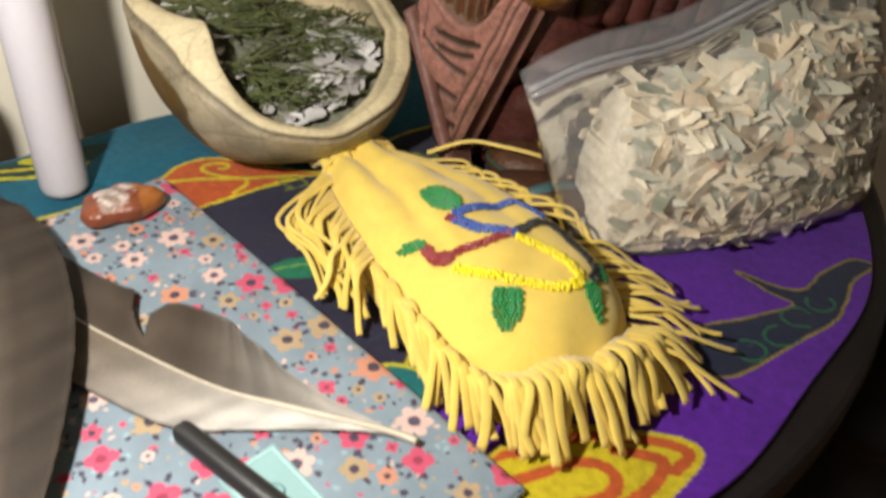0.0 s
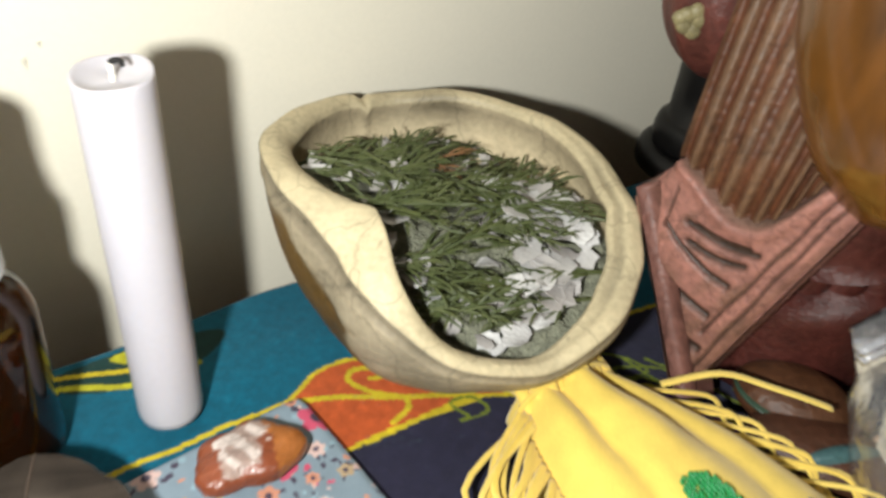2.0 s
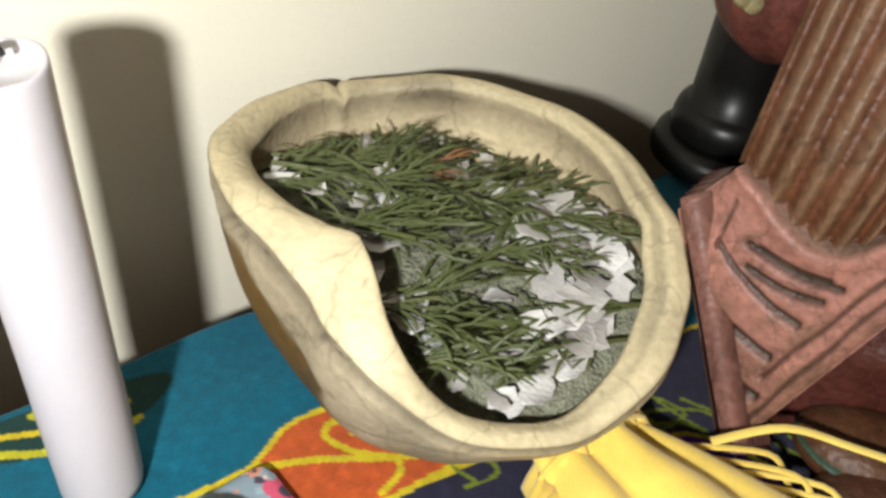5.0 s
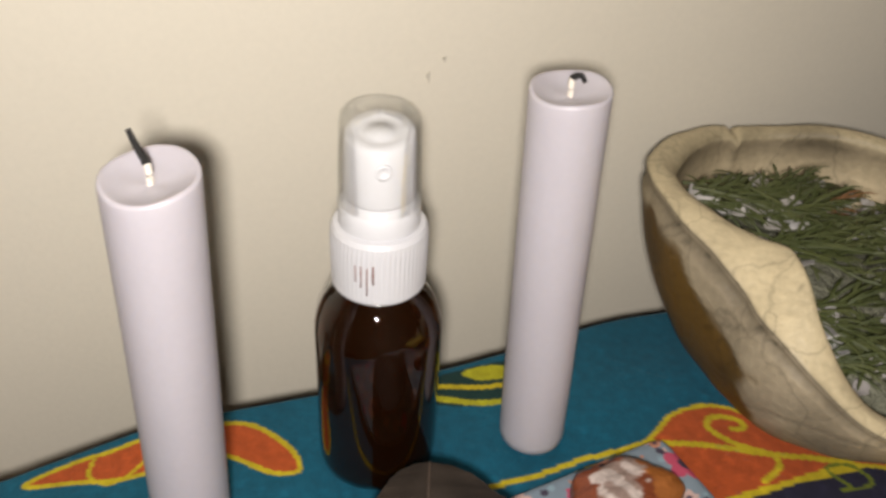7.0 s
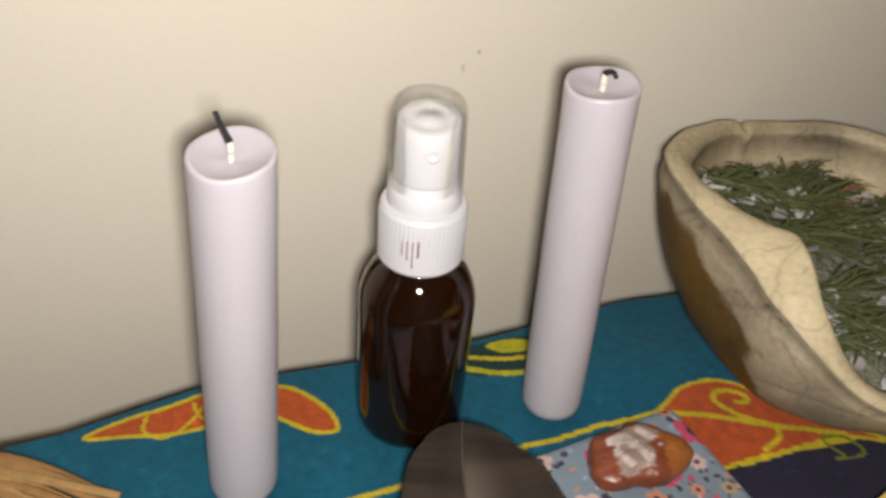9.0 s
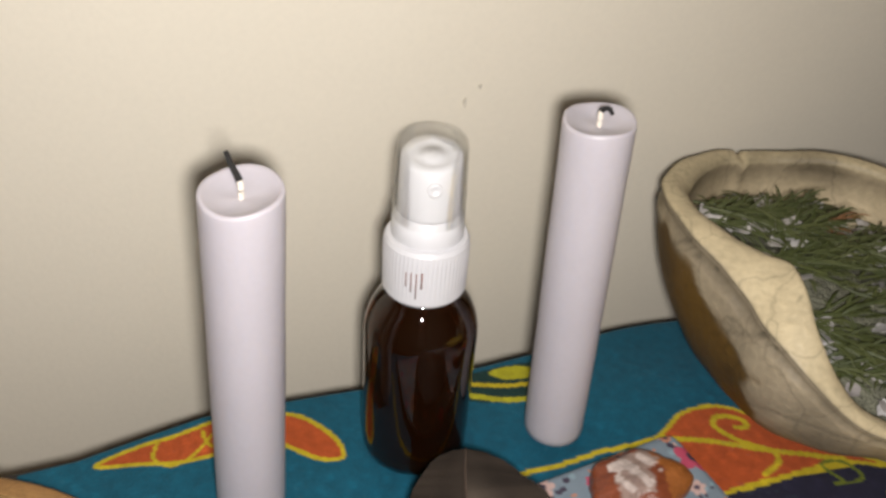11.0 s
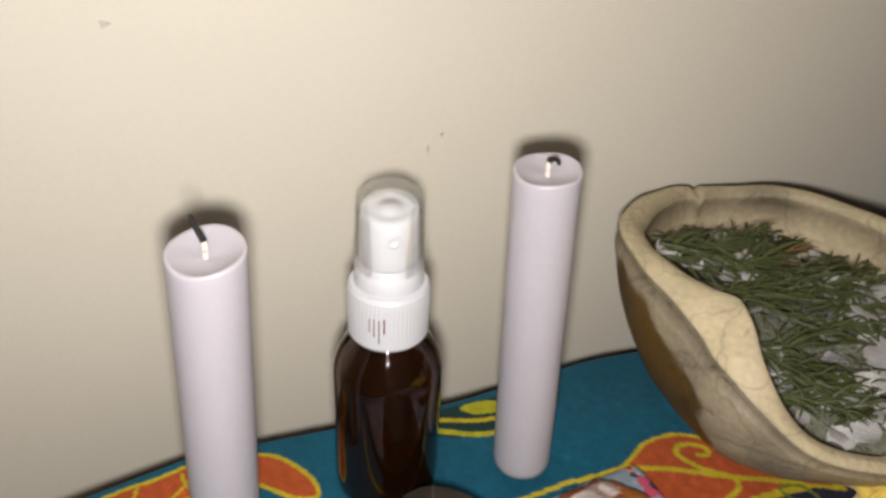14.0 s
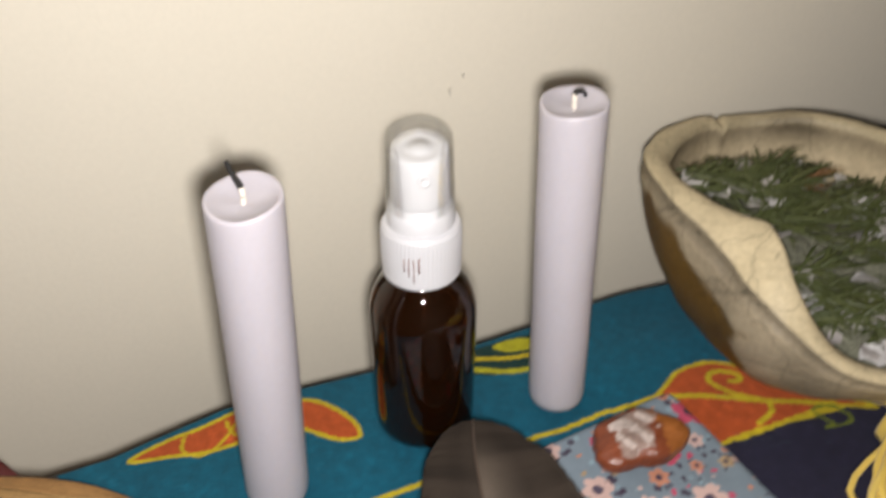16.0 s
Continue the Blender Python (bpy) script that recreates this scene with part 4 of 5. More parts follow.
part("barrel", mesh_from("barrel", *tube(smooth_curve([(-0.0235, 0.273, 0.0090), (-0.020, 0.2705, 0.0092), (0.0, 0.254, 0.0092), (0.030, 0.230, 0.0092), (0.042, 0.2205, 0.0092)], 6),
                                         [0.0026] + [0.0042] * 22 + [0.0034, 0.002], None, 20), M_BLACK), pen)
part("barrel_end", mesh_from("barrel_end", *tube([(-0.0262, 0.2752, 0.0088), (-0.0250, 0.2742, 0.0089), (-0.0234, 0.2729, 0.0090)], [0.0012, 0.0026, 0.0036], None, 20), M_BLACK), pen)

# ---------------------------------------------------------------- agate stone
bm = bmesh.new()
bmesh.ops.create_icosphere(bm, subdivisions=5, radius=1.0)
sv = np.array([v.co[:] for v in bm.verts])
sf = [tuple(v.index for v in f.verts) for f in bm.faces]
bm.free()
ang = np.arctan2(sv[:, 1], sv[:, 0])
form = 1 + 0.06 * np.cos(2 * ang) + 0.08 * np.cos(3 * ang + 1.2) + 0.05 * np.cos(5 * ang) - 0.24 * np.exp(-((ang - 1.75) / 0.55) ** 2)
p = sv.copy()
p[:, 0] *= 0.0172 * form
p[:, 1] *= 0.0138 * form
p[:, 2] = np.sign(sv[:, 2]) * abs(sv[:, 2]) ** 0.6 * 0.0058
rough_n = wobble(p[:, 0], p[:, 1], p[:, 2], 330, 71)
p += sv * (0.0007 * rough_n + 0.0004 * wobble(p[:, 0], p[:, 1], p[:, 2], 800, 76))[:, None]
rot = radians(28)
p = np.stack([p[:, 0] * math.cos(rot) - p[:, 1] * math.sin(rot), p[:, 0] * math.sin(rot) + p[:, 1] * math.cos(rot), p[:, 2]], 1)
crystal = (0.5 * wobble(p[:, 0], p[:, 1], p[:, 2], 170, 72) + 0.8 * wobble(p[:, 0], p[:, 1], p[:, 2], 430, 75) + 1.4 * (sv[:, 2] - 0.55) - 0.8 * abs(sv[:, 0] + 0.25) > 0.05)
white = wobble(p[:, 0], p[:, 1], p[:, 2], 420, 73) > 0.1
d = np.where(crystal[:, None], np.where(white[:, None], (0.50, 0.42, 0.38), (0.27, 0.19, 0.16)), (0.17, 0.042, 0.015))
band = np.clip(wobble(p[:, 0], p[:, 1], p[:, 2], 260, 74), -1, 1)
d = d * (1 + 0.25 * band)[:, None]
amber = ((sv[:, 0] > 0.45) & ~crystal)
d = np.where(amber[:, None], np.array((0.28, 0.095, 0.022)) * (1 + 0.2 * band)[:, None], d)
thing("agate_stone", "rough orange-brown agate with white crystal patches, lying on the floral folder", "stone", data=mesh_from("agate_stone", p, sf, M_STONE, dye=d), at=pose(-0.0785, 0.4025, CARD_Z + 0.0054))


# ---------------------------------------------------------------- feathers
def feather(name_label, shaft, left, right, quill_from, colour, tip_droop, seed, notch=None, quill=M_QUILL, jag=0.004):
    """A feather along a shaft curve; left, right: vane widths along it, from tip to quill."""
    base = thing("feather", name_label, "feather", "feathers on the folder")
    sh = smooth_curve(shaft, 16)
    n = len(sh)
    t = np.gradient(sh, axis=0)
    t /= np.linalg.norm(t, axis=1)[:, None]
    side = np.cross(t, (0, 0, 1.0))
    side /= np.linalg.norm(side, axis=1)[:, None]
    s = np.linspace(0, 1, n)
    rs = np.random.RandomState(seed)
    for sign, widths, nm in ((1, right, "vane"), (-1, left, "vane")):
        w = np.interp(s, np.linspace(0, 1, len(widths)), widths)
        w = np.convolve(np.pad(w, 4, "edge"), np.ones(9) / 9, "valid")
        w = w * np.sqrt(np.clip(1 - (1 - np.minimum(s / 0.20, 1)) ** 2, 0, 1))
        w = w * (1 + jag * rs.normal(size=n))
        if notch and sign == notch[0]:
            w = w * (1 - 0.75 * np.exp(-((s - notch[1]) / 0.014) ** 2))
        m = 16
        q = np.linspace(0, 1, m)
        lag = 0.018 * q ** 1.2 * np.clip((s - 0.10) / 0.35, 0, 1)[:, None]
        v = sh[:, None] + sign * side[:, None] * (w[:, None] * q)[..., None] - t[:, None] * (lag * np.sign(1) * np.minimum(w / 0.02, 1)[:, None])[..., None]
        barb = 0.00025 * np.sin(np.arange(n) * 2.1)[:, None] * q
        v[..., 2] += 0.0012 - tip_droop * (q ** 2) * np.minimum(w / 0.02, 1)[:, None] + barb
        v = v.reshape(-1, 3)
        vb = v - (0, 0, 0.0005)
        c = colour(np.repeat(s, m), np.tile(q, n), sign)
        grain = np.convolve(rs.normal(size=n + 4), (0.2, 0.5, 0.7, 0.5, 0.2), "valid")
        streak = np.clip(1 + 0.17 * grain.repeat(m) * (0.5 + 0.5 * np.tile(q, n)) + 0.10 * np.sin(np.tile(q, n) * 9 + 5 * np.repeat(s, m)), 0.4, 1.8)
        c = c * streak[:, None]
        f = strip_faces(n, m)
        b = np.concatenate([np.arange(n) * m + m - 1])
        N = n * m
        hemf = np.stack([b[:-1], b[1:], N + b[1:], N + b[:-1]], 1)
        part(nm, mesh_from(nm, np.concatenate([v, vb]), np.concatenate([f, f[:, ::-1] + N, hemf]), M_FEATHER, dye=np.concatenate([c, c])), base)
    part("quill", mesh_from("quill", *tube(sh[::2] + (0, 0, 0.0014), np.interp(s[::2], (0, quill_from, quill_from + 0.15, 1), (0.0003, 0.0006, 0.0012, 0.0015)), None, 8), quill), base)
    return base


def grey_brown(s, q, sign):
    dark, pale, white = np.array((0.050, 0.038, 0.029)), np.array((0.15, 0.115, 0.085)), np.array((0.50, 0.47, 0.43))
    k = np.clip((s - (0.52 if sign < 0 else 0.40)) / 0.32, 0, 1) ** 1.4
    if sign < 0:
        base = dark * 1.1 + (white - dark) * (k * 0.75)[:, None]
    else:
        base = pale * (0.55 + 0.45 * s)[:, None] + (white - pale) * k[:, None]
    return base


def dark_brown(s, q, sign):
    dark, pale = np.array((0.030, 0.0225, 0.017)), np.array((0.10, 0.080, 0.062))
    if sign < 0:
        k = np.clip(1 - q * 1.9, 0, 1) * np.clip((s - 0.10) / 0.15, 0, 1)
        return dark + (pale - dark) * k[:, None]
    return dark * (0.85 + 0.5 * s)[:, None]


feather("grey-brown wing feather with a pale base and bare quill, split vane", [(-0.135, 0.366, 0.0095), (-0.118, 0.354, 0.009), (-0.101, 0.343, 0.0085), (-0.059, 0.317, 0.0075), (-0.018, 0.295, 0.007), (0.010, 0.2865, 0.0062), (0.044, 0.277, 0.0062), (0.056, 0.272, 0.0062)],
        [0.010, 0.018, 0.022, 0.023, 0.023, 0.030, 0.034, 0.027, 0.006, 0.0, 0.0], [0.006, 0.014, 0.018, 0.020, 0.021, 0.022, 0.021, 0.016, 0.004, 0.0, 0.0], 0.6, grey_brown, 0.001, 7, notch=(-1, 0.47))
feather("large dark brown feather lying across the floral folder", [(-0.136, 0.383, 0.026), (-0.131, 0.366, 0.0265), (-0.120, 0.338, 0.025), (-0.108, 0.305, 0.022), (-0.094, 0.265, 0.019), (-0.078, 0.225, 0.015), (-0.06, 0.18, 0.010)],
        [0.020, 0.022, 0.026, 0.031, 0.036, 0.039, 0.040, 0.038, 0.032, 0.022, 0.004], [0.014, 0.015, 0.018, 0.020, 0.024, 0.026, 0.028, 0.028, 0.025, 0.018, 0.004], 0.7, dark_brown, 0.0025, 8, quill=M_QUILLD)

# ---------------------------------------------------------------- yellow suede pouch
PO, PA = np.array([0.022, 0.442]), np.array([0.57, -0.822])
PP = np.array([0.822, 0.57])
PLEN = 0.176


def pouch_form(t):
    """Half width, side shift and height of the pouch at t (0 neck, 1 bottom)."""
    w = np.interp(t, (0, 0.08, 0.25, 0.45, 0.65, 0.80, 0.90, 0.96, 1.0), (0.020, 0.026, 0.037, 0.045, 0.048, 0.046, 0.038, 0.026, 0.004))
    h = np.interp(t, (0, 0.08, 0.25, 0.45, 0.65, 0.80, 0.90, 0.96, 1.0), (0.020, 0.022, 0.026, 0.031, 0.035, 0.034, 0.028, 0.020, 0.012))
    c = np.interp(t, (0, 0.3, 0.6, 1.0), (0.004, 0.008, 0.006, 0.0))
    return w, c, h


TT = np.linspace(0, 1, 121)
PW, PC, PH = (np.convolve(np.pad(v, 6, "edge"), np.ones(13) / 13, "valid") for v in pouch_form(TT))


def pouch_top(t, q):
    """A point on the upper skin: t along, q -1..1 across."""
    w, c, h = np.interp(t, TT, PW), np.interp(t, TT, PC), np.interp(t, TT, PH)
    z = 0.002 + (h - 0.002) * (1 - abs(q) ** 2.6) ** 0.55
    fold = np.clip(1 - t / 0.72, 0, 1)
    z = z + fold ** 0.6 * 0.0078 * (abs(np.sin(q * 4.2 + 0.9 + 1.6 * t)) - 0.5) * (1 - q * q)
    z = z + 0.0011 * np.exp(-((q + 0.35 - 0.5 * (0.55 - t)) / 0.09) ** 2) * np.exp(-((t - 0.42) / 0.2) ** 2) * 2.2
    z = z + 0.0006 * np.sin(31 * t + 5 * q) * (1 - q * q)
    xy = PO + PA * (t * PLEN) + PP * (c + w * q)
    return np.array([xy[0], xy[1], z])


pouch = thing("suede_pouch", "yellow suede fringed pouch with beaded outline, lying gathered on the cloth", "pouch")
NQ = 61
qs = np.sin(np.linspace(-math.pi / 2, math.pi / 2, NQ))
upper = np.array([[pouch_top(t, q) for q in qs] for t in TT])
lower = upper.copy()
lower[..., 2] = np.where(abs(qs)[None] > 0.97, upper[..., 2] - 0.0006, 0.0006)
v = np.concatenate([upper, lower[:, ::-1]], 1).reshape(-1, 3)
f = [tuple(q) for q in strip_faces(len(TT), 2 * NQ, True)] + [tuple(range(2 * NQ))[::-1]] + [tuple((len(TT) - 1) * 2 * NQ + i for i in range(2 * NQ))]
part("bag_body", mesh_from("bag_body", v, f, M_SUEDE), pouch, "soft yellow suede body with folds")

# gathered neck: a ruffle of short folded lobes tied with a thong
for k in range(9):
    q = -1 + 2 * (k + 0.5) / 9
    p0 = pouch_top(0.05, q * 0.85)
    end = np.array([*(PO - PA * (0.010 + 0.004 * math.sin(k * 2.3)) + PP * (0.004 + 0.017 * q)), 0.008 + 0.012 * (1 - q * q)])
    mid = (p0 + end) / 2 + (0, 0, 0.003)
    part("neck_fold", mesh_from("neck_fold", *tube(smooth_curve([p0 - (0, 0, 0.004), mid, end, end + np.array([*(-PA * 0.003), -0.004])], 5), [0.0030] * 6 + [0.0034] * 6 + [0.0028] * 3 + [0.0016], None, 10), M_SUEDE), pouch)
tie = [np.array([*(PO + PA * 0.006 + PP * (0.004 + 0.0215 * math.cos(a))), 0.011 + 0.0125 * math.sin(a)]) for a in np.linspace(0.05, math.pi - 0.05, 15)]
part("neck_thong", mesh_from("neck_thong", *tube(tie, 0.0010, 0.0008, 8), M_FRINGE), pouch)

FR = np.random.RandomState(17)


def fringe(root, mid, tip, width=0.0015):
    """One cut suede strip, bowed from its seam to the table."""
    c = smooth_curve([root, mid, (mid + tip) / 2 + (0, 0, 0.002 * FR.rand()), tip], 5)
    n = len(c)
    along = (c[-1] - c[0])[:2]
    ln = np.linalg.norm(along) + 1e-6
    across = np.array([-along[1], along[0]]) / ln
    x = np.linspace(0, 1, n)
    sway = FR.normal(0, 0.0011) * np.sin(x * math.pi * FR.uniform(1.2, 2.4) + FR.uniform(0, 1)) * x + FR.normal(0, 0.10) * ln * x ** 2.2
    c[:, :2] += sway[:, None] * across
    c[:, 2] = np.maximum(c[:, 2] + FR.normal(0, 0.0012) * np.sin(x * 7) * x, 0.0012)
    part("fringe_strip", mesh_from("fringe_strip", *tube(c, np.full(n, width) * np.linspace(1, 0.9, n), 0.00055, 6, 0.6), M_FRINGE), pouch)


# strips along the near side, the bottom and the far side
for k in range(84):
    s = k / 83
    t = np.interp(s, (0, 0.45, 0.72, 1.0), (0.40, 0.90, 0.985, 0.93))
    q = np.interp(s, (0, 0.40, 0.55, 0.70, 0.86, 1.0), (-0.93, -0.91, -0.76, 0.0, 0.82, 0.94))
    root = pouch_top(t * 0.985, q)
    root[2] = max(root[2] * 0.97, 0.009)
    out = np.array([0.25, -0.97]) if s < 0.75 else np.array([0.25 + 2.2 * (s - 0.75), -0.97 + 2.0 * (s - 0.75)])
    out = out + PA * 0.10 + FR.normal(0, 0.09, 2) + (PA * 1.1 * (1 - s / 0.4) - PP * 0.35 * (1 - s / 0.4) if s < 0.4 else 0)
    out /= np.linalg.norm(out)
    ln = np.interp(s, (0, 0.2, 0.45, 0.8, 1.0), (0.033, 0.030, 0.026, 0.028, 0.030)) * FR.uniform(0.88, 1.10)
    mid = root + np.array([*(out * ln * 0.42), 0.0030 + 0.003 * FR.rand()])
    drift = FR.normal(0, 0.0022, 2)
    tip = np.array([*(root[:2] + out * ln + drift), 0.0016 + 0.003 * FR.rand()])
    fringe(root, mid, tip, FR.uniform(0.0016, 0.0022))
for k in range(26):
    s = k / 25
    t = np.interp(s, (0, 1), (0.95, 0.62))
    root = pouch_top(t, 0.96)
    root[2] = 0.008 + 0.006 * FR.rand()
    out = np.array([0.86, -0.10 - 0.35 * (1 - s)]) + FR.normal(0, 0.12, 2)
    out /= np.linalg.norm(out)
    ln = FR.uniform(0.028, 0.044) * (1.1 - 0.35 * s)
    tip = np.array([*(root[:2] + out * ln), 0.002 + 0.004 * FR.rand()])
    fringe(root, root + np.array([*(out * ln * 0.4), 0.002]), tip, 0.0013)
# long strips that trail along both sides of the neck
for k in range(12):
    s = k / 11
    a = PO + PP * (-0.014) + PA * (0.004 + 0.01 * s)
    root = np.array([a[0], a[1], 0.014])
    bow = 0.012 + 0.014 * FR.rand()
    mid = np.array([*(PO - PP * (0.026 + bow) + PA * (0.022 + 0.012 * FR.rand())), 0.010 + 0.004 * FR.rand()])
    end = PO - PP * (0.040 + 0.012 * FR.rand()) + PA * (0.066 + 0.022 * FR.rand())
    fringe(root, mid, np.array([end[0], end[1], 0.003 + 0.006 * FR.rand()]), 0.0012)
for k in range(18):
    t = 0.10 + 0.32 * k / 17
    root = pouch_top(t, -0.90)
    out = -PP * (0.55 + 0.5 * FR.rand()) + PA * (0.55 + 0.5 * FR.rand())
    out /= np.linalg.norm(out)
    ln = FR.uniform(0.022, 0.040)
    end = root[:2] + out * ln
    fringe(root, root + np.array([*(out * ln * 0.4 - PP * 0.004), 0.003]), np.array([end[0], end[1], 0.002 + 0.004 * FR.rand()]), 0.0015)
for k in range(10):
    s = k / 9
    a = pouch_top(0.10 + 0.35 * s, 0.88)
    a[2] = max(a[2] * 0.8, 0.012)
    end = a[:2] + PP * (0.010 + 0.010 * FR.rand()) + PA * (0.030 + 0.020 * FR.rand())
    mid = (a + np.array([end[0], end[1], 0.012])) / 2 + np.array([*(PP * 0.008), 0.004])
    fringe(a, mid, np.array([end[0], end[1], 0.003 + 0.005 * FR.rand()]), 0.0012)
fringe(np.array([0.062, 0.440, 0.020]), np.array([0.082, 0.441, 0.027]), np.array([0.117, 0.427, 0.0285]), 0.0016)


def pouch_at(x, y):
    """The skin's point above a place."""
    d = np.array([x, y]) - PO
    t = float(d @ PA) / PLEN
    w, c = np.interp(t, TT, PW), np.interp(t, TT, PC)
    return pouch_top(t, float(np.clip((d @ PP - c) / w, -0.97, 0.97)))


def bead_ball(r, seg=6, rings=4):
    v, f = lathe([(r * math.sin(a), -r * math.cos(a)) for a in np.linspace(0.05, math.pi - 0.05, rings + 1)], seg)
    return v, [tuple(q) for q in f]


BALL = bead_ball(0.00095)


def strand(colour, pts, rows=2, gap=0.0015):
    rows += 1
    c = smooth_curve(np.array(pts), 12)
    seglen = np.concatenate([[0], np.cumsum(np.linalg.norm(np.diff(c, axis=0), axis=1))])
    pieces = []
    for s in np.arange(0, seglen[-1], gap):
        p = np.array([np.interp(s, seglen, c[:, k]) for k in (0, 1)])
        e = np.array([np.interp(s + 0.0005, seglen, c[:, k]) for k in (0, 1)]) - p
        nrm = np.array([-e[1], e[0]]) / (np.linalg.norm(e) + 1e-9)
        for j in range(rows):
            w = p + nrm * (j - (rows - 1) / 2) * 0.00145 + e / (np.linalg.norm(e) + 1e-9) * gap * 0.5 * (j % 2) + FR.normal(0, 0.00025, 2)
            pieces.append((BALL[0] * FR.uniform(0.9, 1.12) + pouch_at(*w) + (0, 0, 0.0008), BALL[1]))
    part("bead_strand", mesh_from("bead_strand", *joined(pieces), M_BEAD[colour]), pouch, colour + " glass seed beads sewn in a row")


def bead_patch(colour, pts):
    poly = smooth_curve(np.array(pts), 6, True)
    (x0, y0), (x1, y1) = poly.min(0), poly.max(0)
    pieces = []
    for j, y in enumerate(np.arange(y0, y1, 0.0016)):
        for x in np.arange(x0 + 0.0008 * (j % 2), x1, 0.0015):
            if inside_distance(poly, np.array([x]), np.array([y]))[0] < 0:
                pieces.append((BALL[0] * FR.uniform(0.9, 1.1) + pouch_at(x + FR.normal(0, 0.0002), y) + (0, 0, 0.0008), BALL[1]))
    part("bead_leaf", mesh_from("bead_leaf", *joined(pieces), M_BEAD[colour]), pouch, colour + " glass seed beads sewn as a leaf")


bead_patch("green", [(0.057, 0.389), (0.063, 0.394), (0.070, 0.389), (0.075, 0.377), (0.070, 0.372), (0.061, 0.378)])
strand("blue", [(0.072, 0.370), (0.088, 0.380), (0.098, 0.387)])
strand("blue", [(0.098, 0.387), (0.104, 0.382), (0.110, 0.3745)], 1)
strand("blue", [(0.070, 0.368), (0.080, 0.360), (0.095, 0.3555)], 3)
strand("red", [(0.059, 0.352), (0.0615, 0.346), (0.070, 0.346), (0.084, 0.350), (0.094, 0.356)], 2)
strand("red", [(0.060, 0.350), (0.063, 0.343), (0.069, 0.343)], 2)
strand("red", [(0.068, 0.367), (0.071, 0.3655)], 2)
bead_patch("green", [(0.047, 0.356), (0.053, 0.358), (0.059, 0.356), (0.058, 0.351), (0.050, 0.352)])
strand("black", [(0.097, 0.358), (0.107, 0.368), (0.115, 0.366), (0.122, 0.353), (0.128, 0.342), (0.124, 0.334)], 2)
strand("yellow", [(0.096, 0.353), (0.106, 0.349), (0.115, 0.340), (0.119, 0.332), (0.112, 0.3265), (0.099, 0.327), (0.082, 0.331), (0.070, 0.338)], 2)
bead_patch("green", [(0.084, 0.323), (0.094, 0.324), (0.094, 0.313), (0.087, 0.306), (0.083, 0.313)])
bead_patch("green", [(0.120, 0.331), (0.127, 0.332), (0.127, 0.323), (0.125, 0.315), (0.122, 0.322)])
bead_patch("green", [(0.130, 0.349), (0.133, 0.345), (0.132, 0.337), (0.129, 0.340)])

# ---------------------------------------------------------------- clear zip bag of dried leaf chips
BU = np.array([0.94, 0.34])
BV = np.array([-0.34, 0.94])
BO = np.array([0.130, 0.398])
BAG_W, BAG_H = 0.178, 0.118


def bag_skin(u, w, sidesign):
    """A point of the bag: u across 0..1, w up 0..1; sidesign -1 front, 1 back."""
    fill = np.clip(math.sin(math.pi * min(max(u, 0), 1)) + 0.05, 0, 1) ** 0.38
    belly = np.interp(w, (0, 0.05, 0.3, 0.6, 0.72, 0.80, 1.0), (0.028, 0.034, 0.036, 0.024, 0.010, 0.0022, 0.0012)) * fill
    belly += 0.0016 * math.sin(u * 23 + w * 9) * math.sin(math.pi * u) * math.sin(math.pi * min(w / 0.8, 1))
    shear = -0.027 * w ** 1.1
    lean = 0.022 * w ** 1.2
    z = BAG_H * w * (0.67 + 0.46 * u) + 0.0015 + 0.006 * u * 0 + 0.003 * math.sin(u * 11) * w
    p = BO + BU * (u * BAG_W + shear) + BV * (lean + sidesign * belly)
    return np.array([p[0], p[1], z])


zip_bag = thing("zip_bag", "clear plastic zip bag, two thirds full of dried leaf chips", "plastic bag")
us, ws = np.linspace(0, 1, 61), np.linspace(0, 1, 41)
fr = np.array([[bag_skin(u, w, -1) for u in us] for w in ws])
bk = np.array([[bag_skin(u, w, 1) for u in us] for w in ws])
wr = 0.0022
for arr, sg in ((fr, 1), (bk, -1)):
    flat = arr.reshape(-1, 3)
    amount = np.repeat(np.clip(1.2 - 1.0 * ws, 0.2, 1), 61) * wr
    flat[:, 1] += sg * amount * wobble(flat[:, 0], flat[:, 2], flat[:, 1], 95, 81)
v = np.concatenate([fr, bk[:, ::-1]], 1).reshape(-1, 3)
f = [tuple(q) for q in strip_faces(41, 122, True)] + [tuple(range(122))[::-1]]
part("film", mesh_from("film", v, f, M_FILM), zip_bag, "clear wrinkled plastic film").visible_shadow = False
for w in (0.86, 0.895):
    c = [(bag_skin(u, w, -1) + bag_skin(u, w, 1)) / 2 for u in np.linspace(0.005, 0.995, 40)]
    part("zip_ridge", mesh_from("zip_ridge", *tube(c, 0.0022, 0.0016, 8), M_ZIP), zip_bag, "milky press-seal ridge")

CR = np.random.RandomState(23)


def filled(q, w):
    """Across the part of the bag that the chips fill at a height."""
    lo = 0.05 + 0.30 * w ** 1.2
    return lo + (0.97 - lo) * q


fill_f = np.array([[bag_skin(filled(q, w), w, -0.68) for q in np.linspace(0, 1, 61)] for w in np.linspace(0.02, 0.70, 31)])
fill_b = np.array([[bag_skin(filled(q, w), w, 0.80) for q in np.linspace(0, 1, 61)] for w in np.linspace(0.02, 0.70, 31)])
fv = np.concatenate([fill_f, fill_b[:, ::-1]], 1).reshape(-1, 3)
fv[:, 1] += 0.0012 * wobble(fv[:, 0], fv[:, 2], 0, 500, 85)
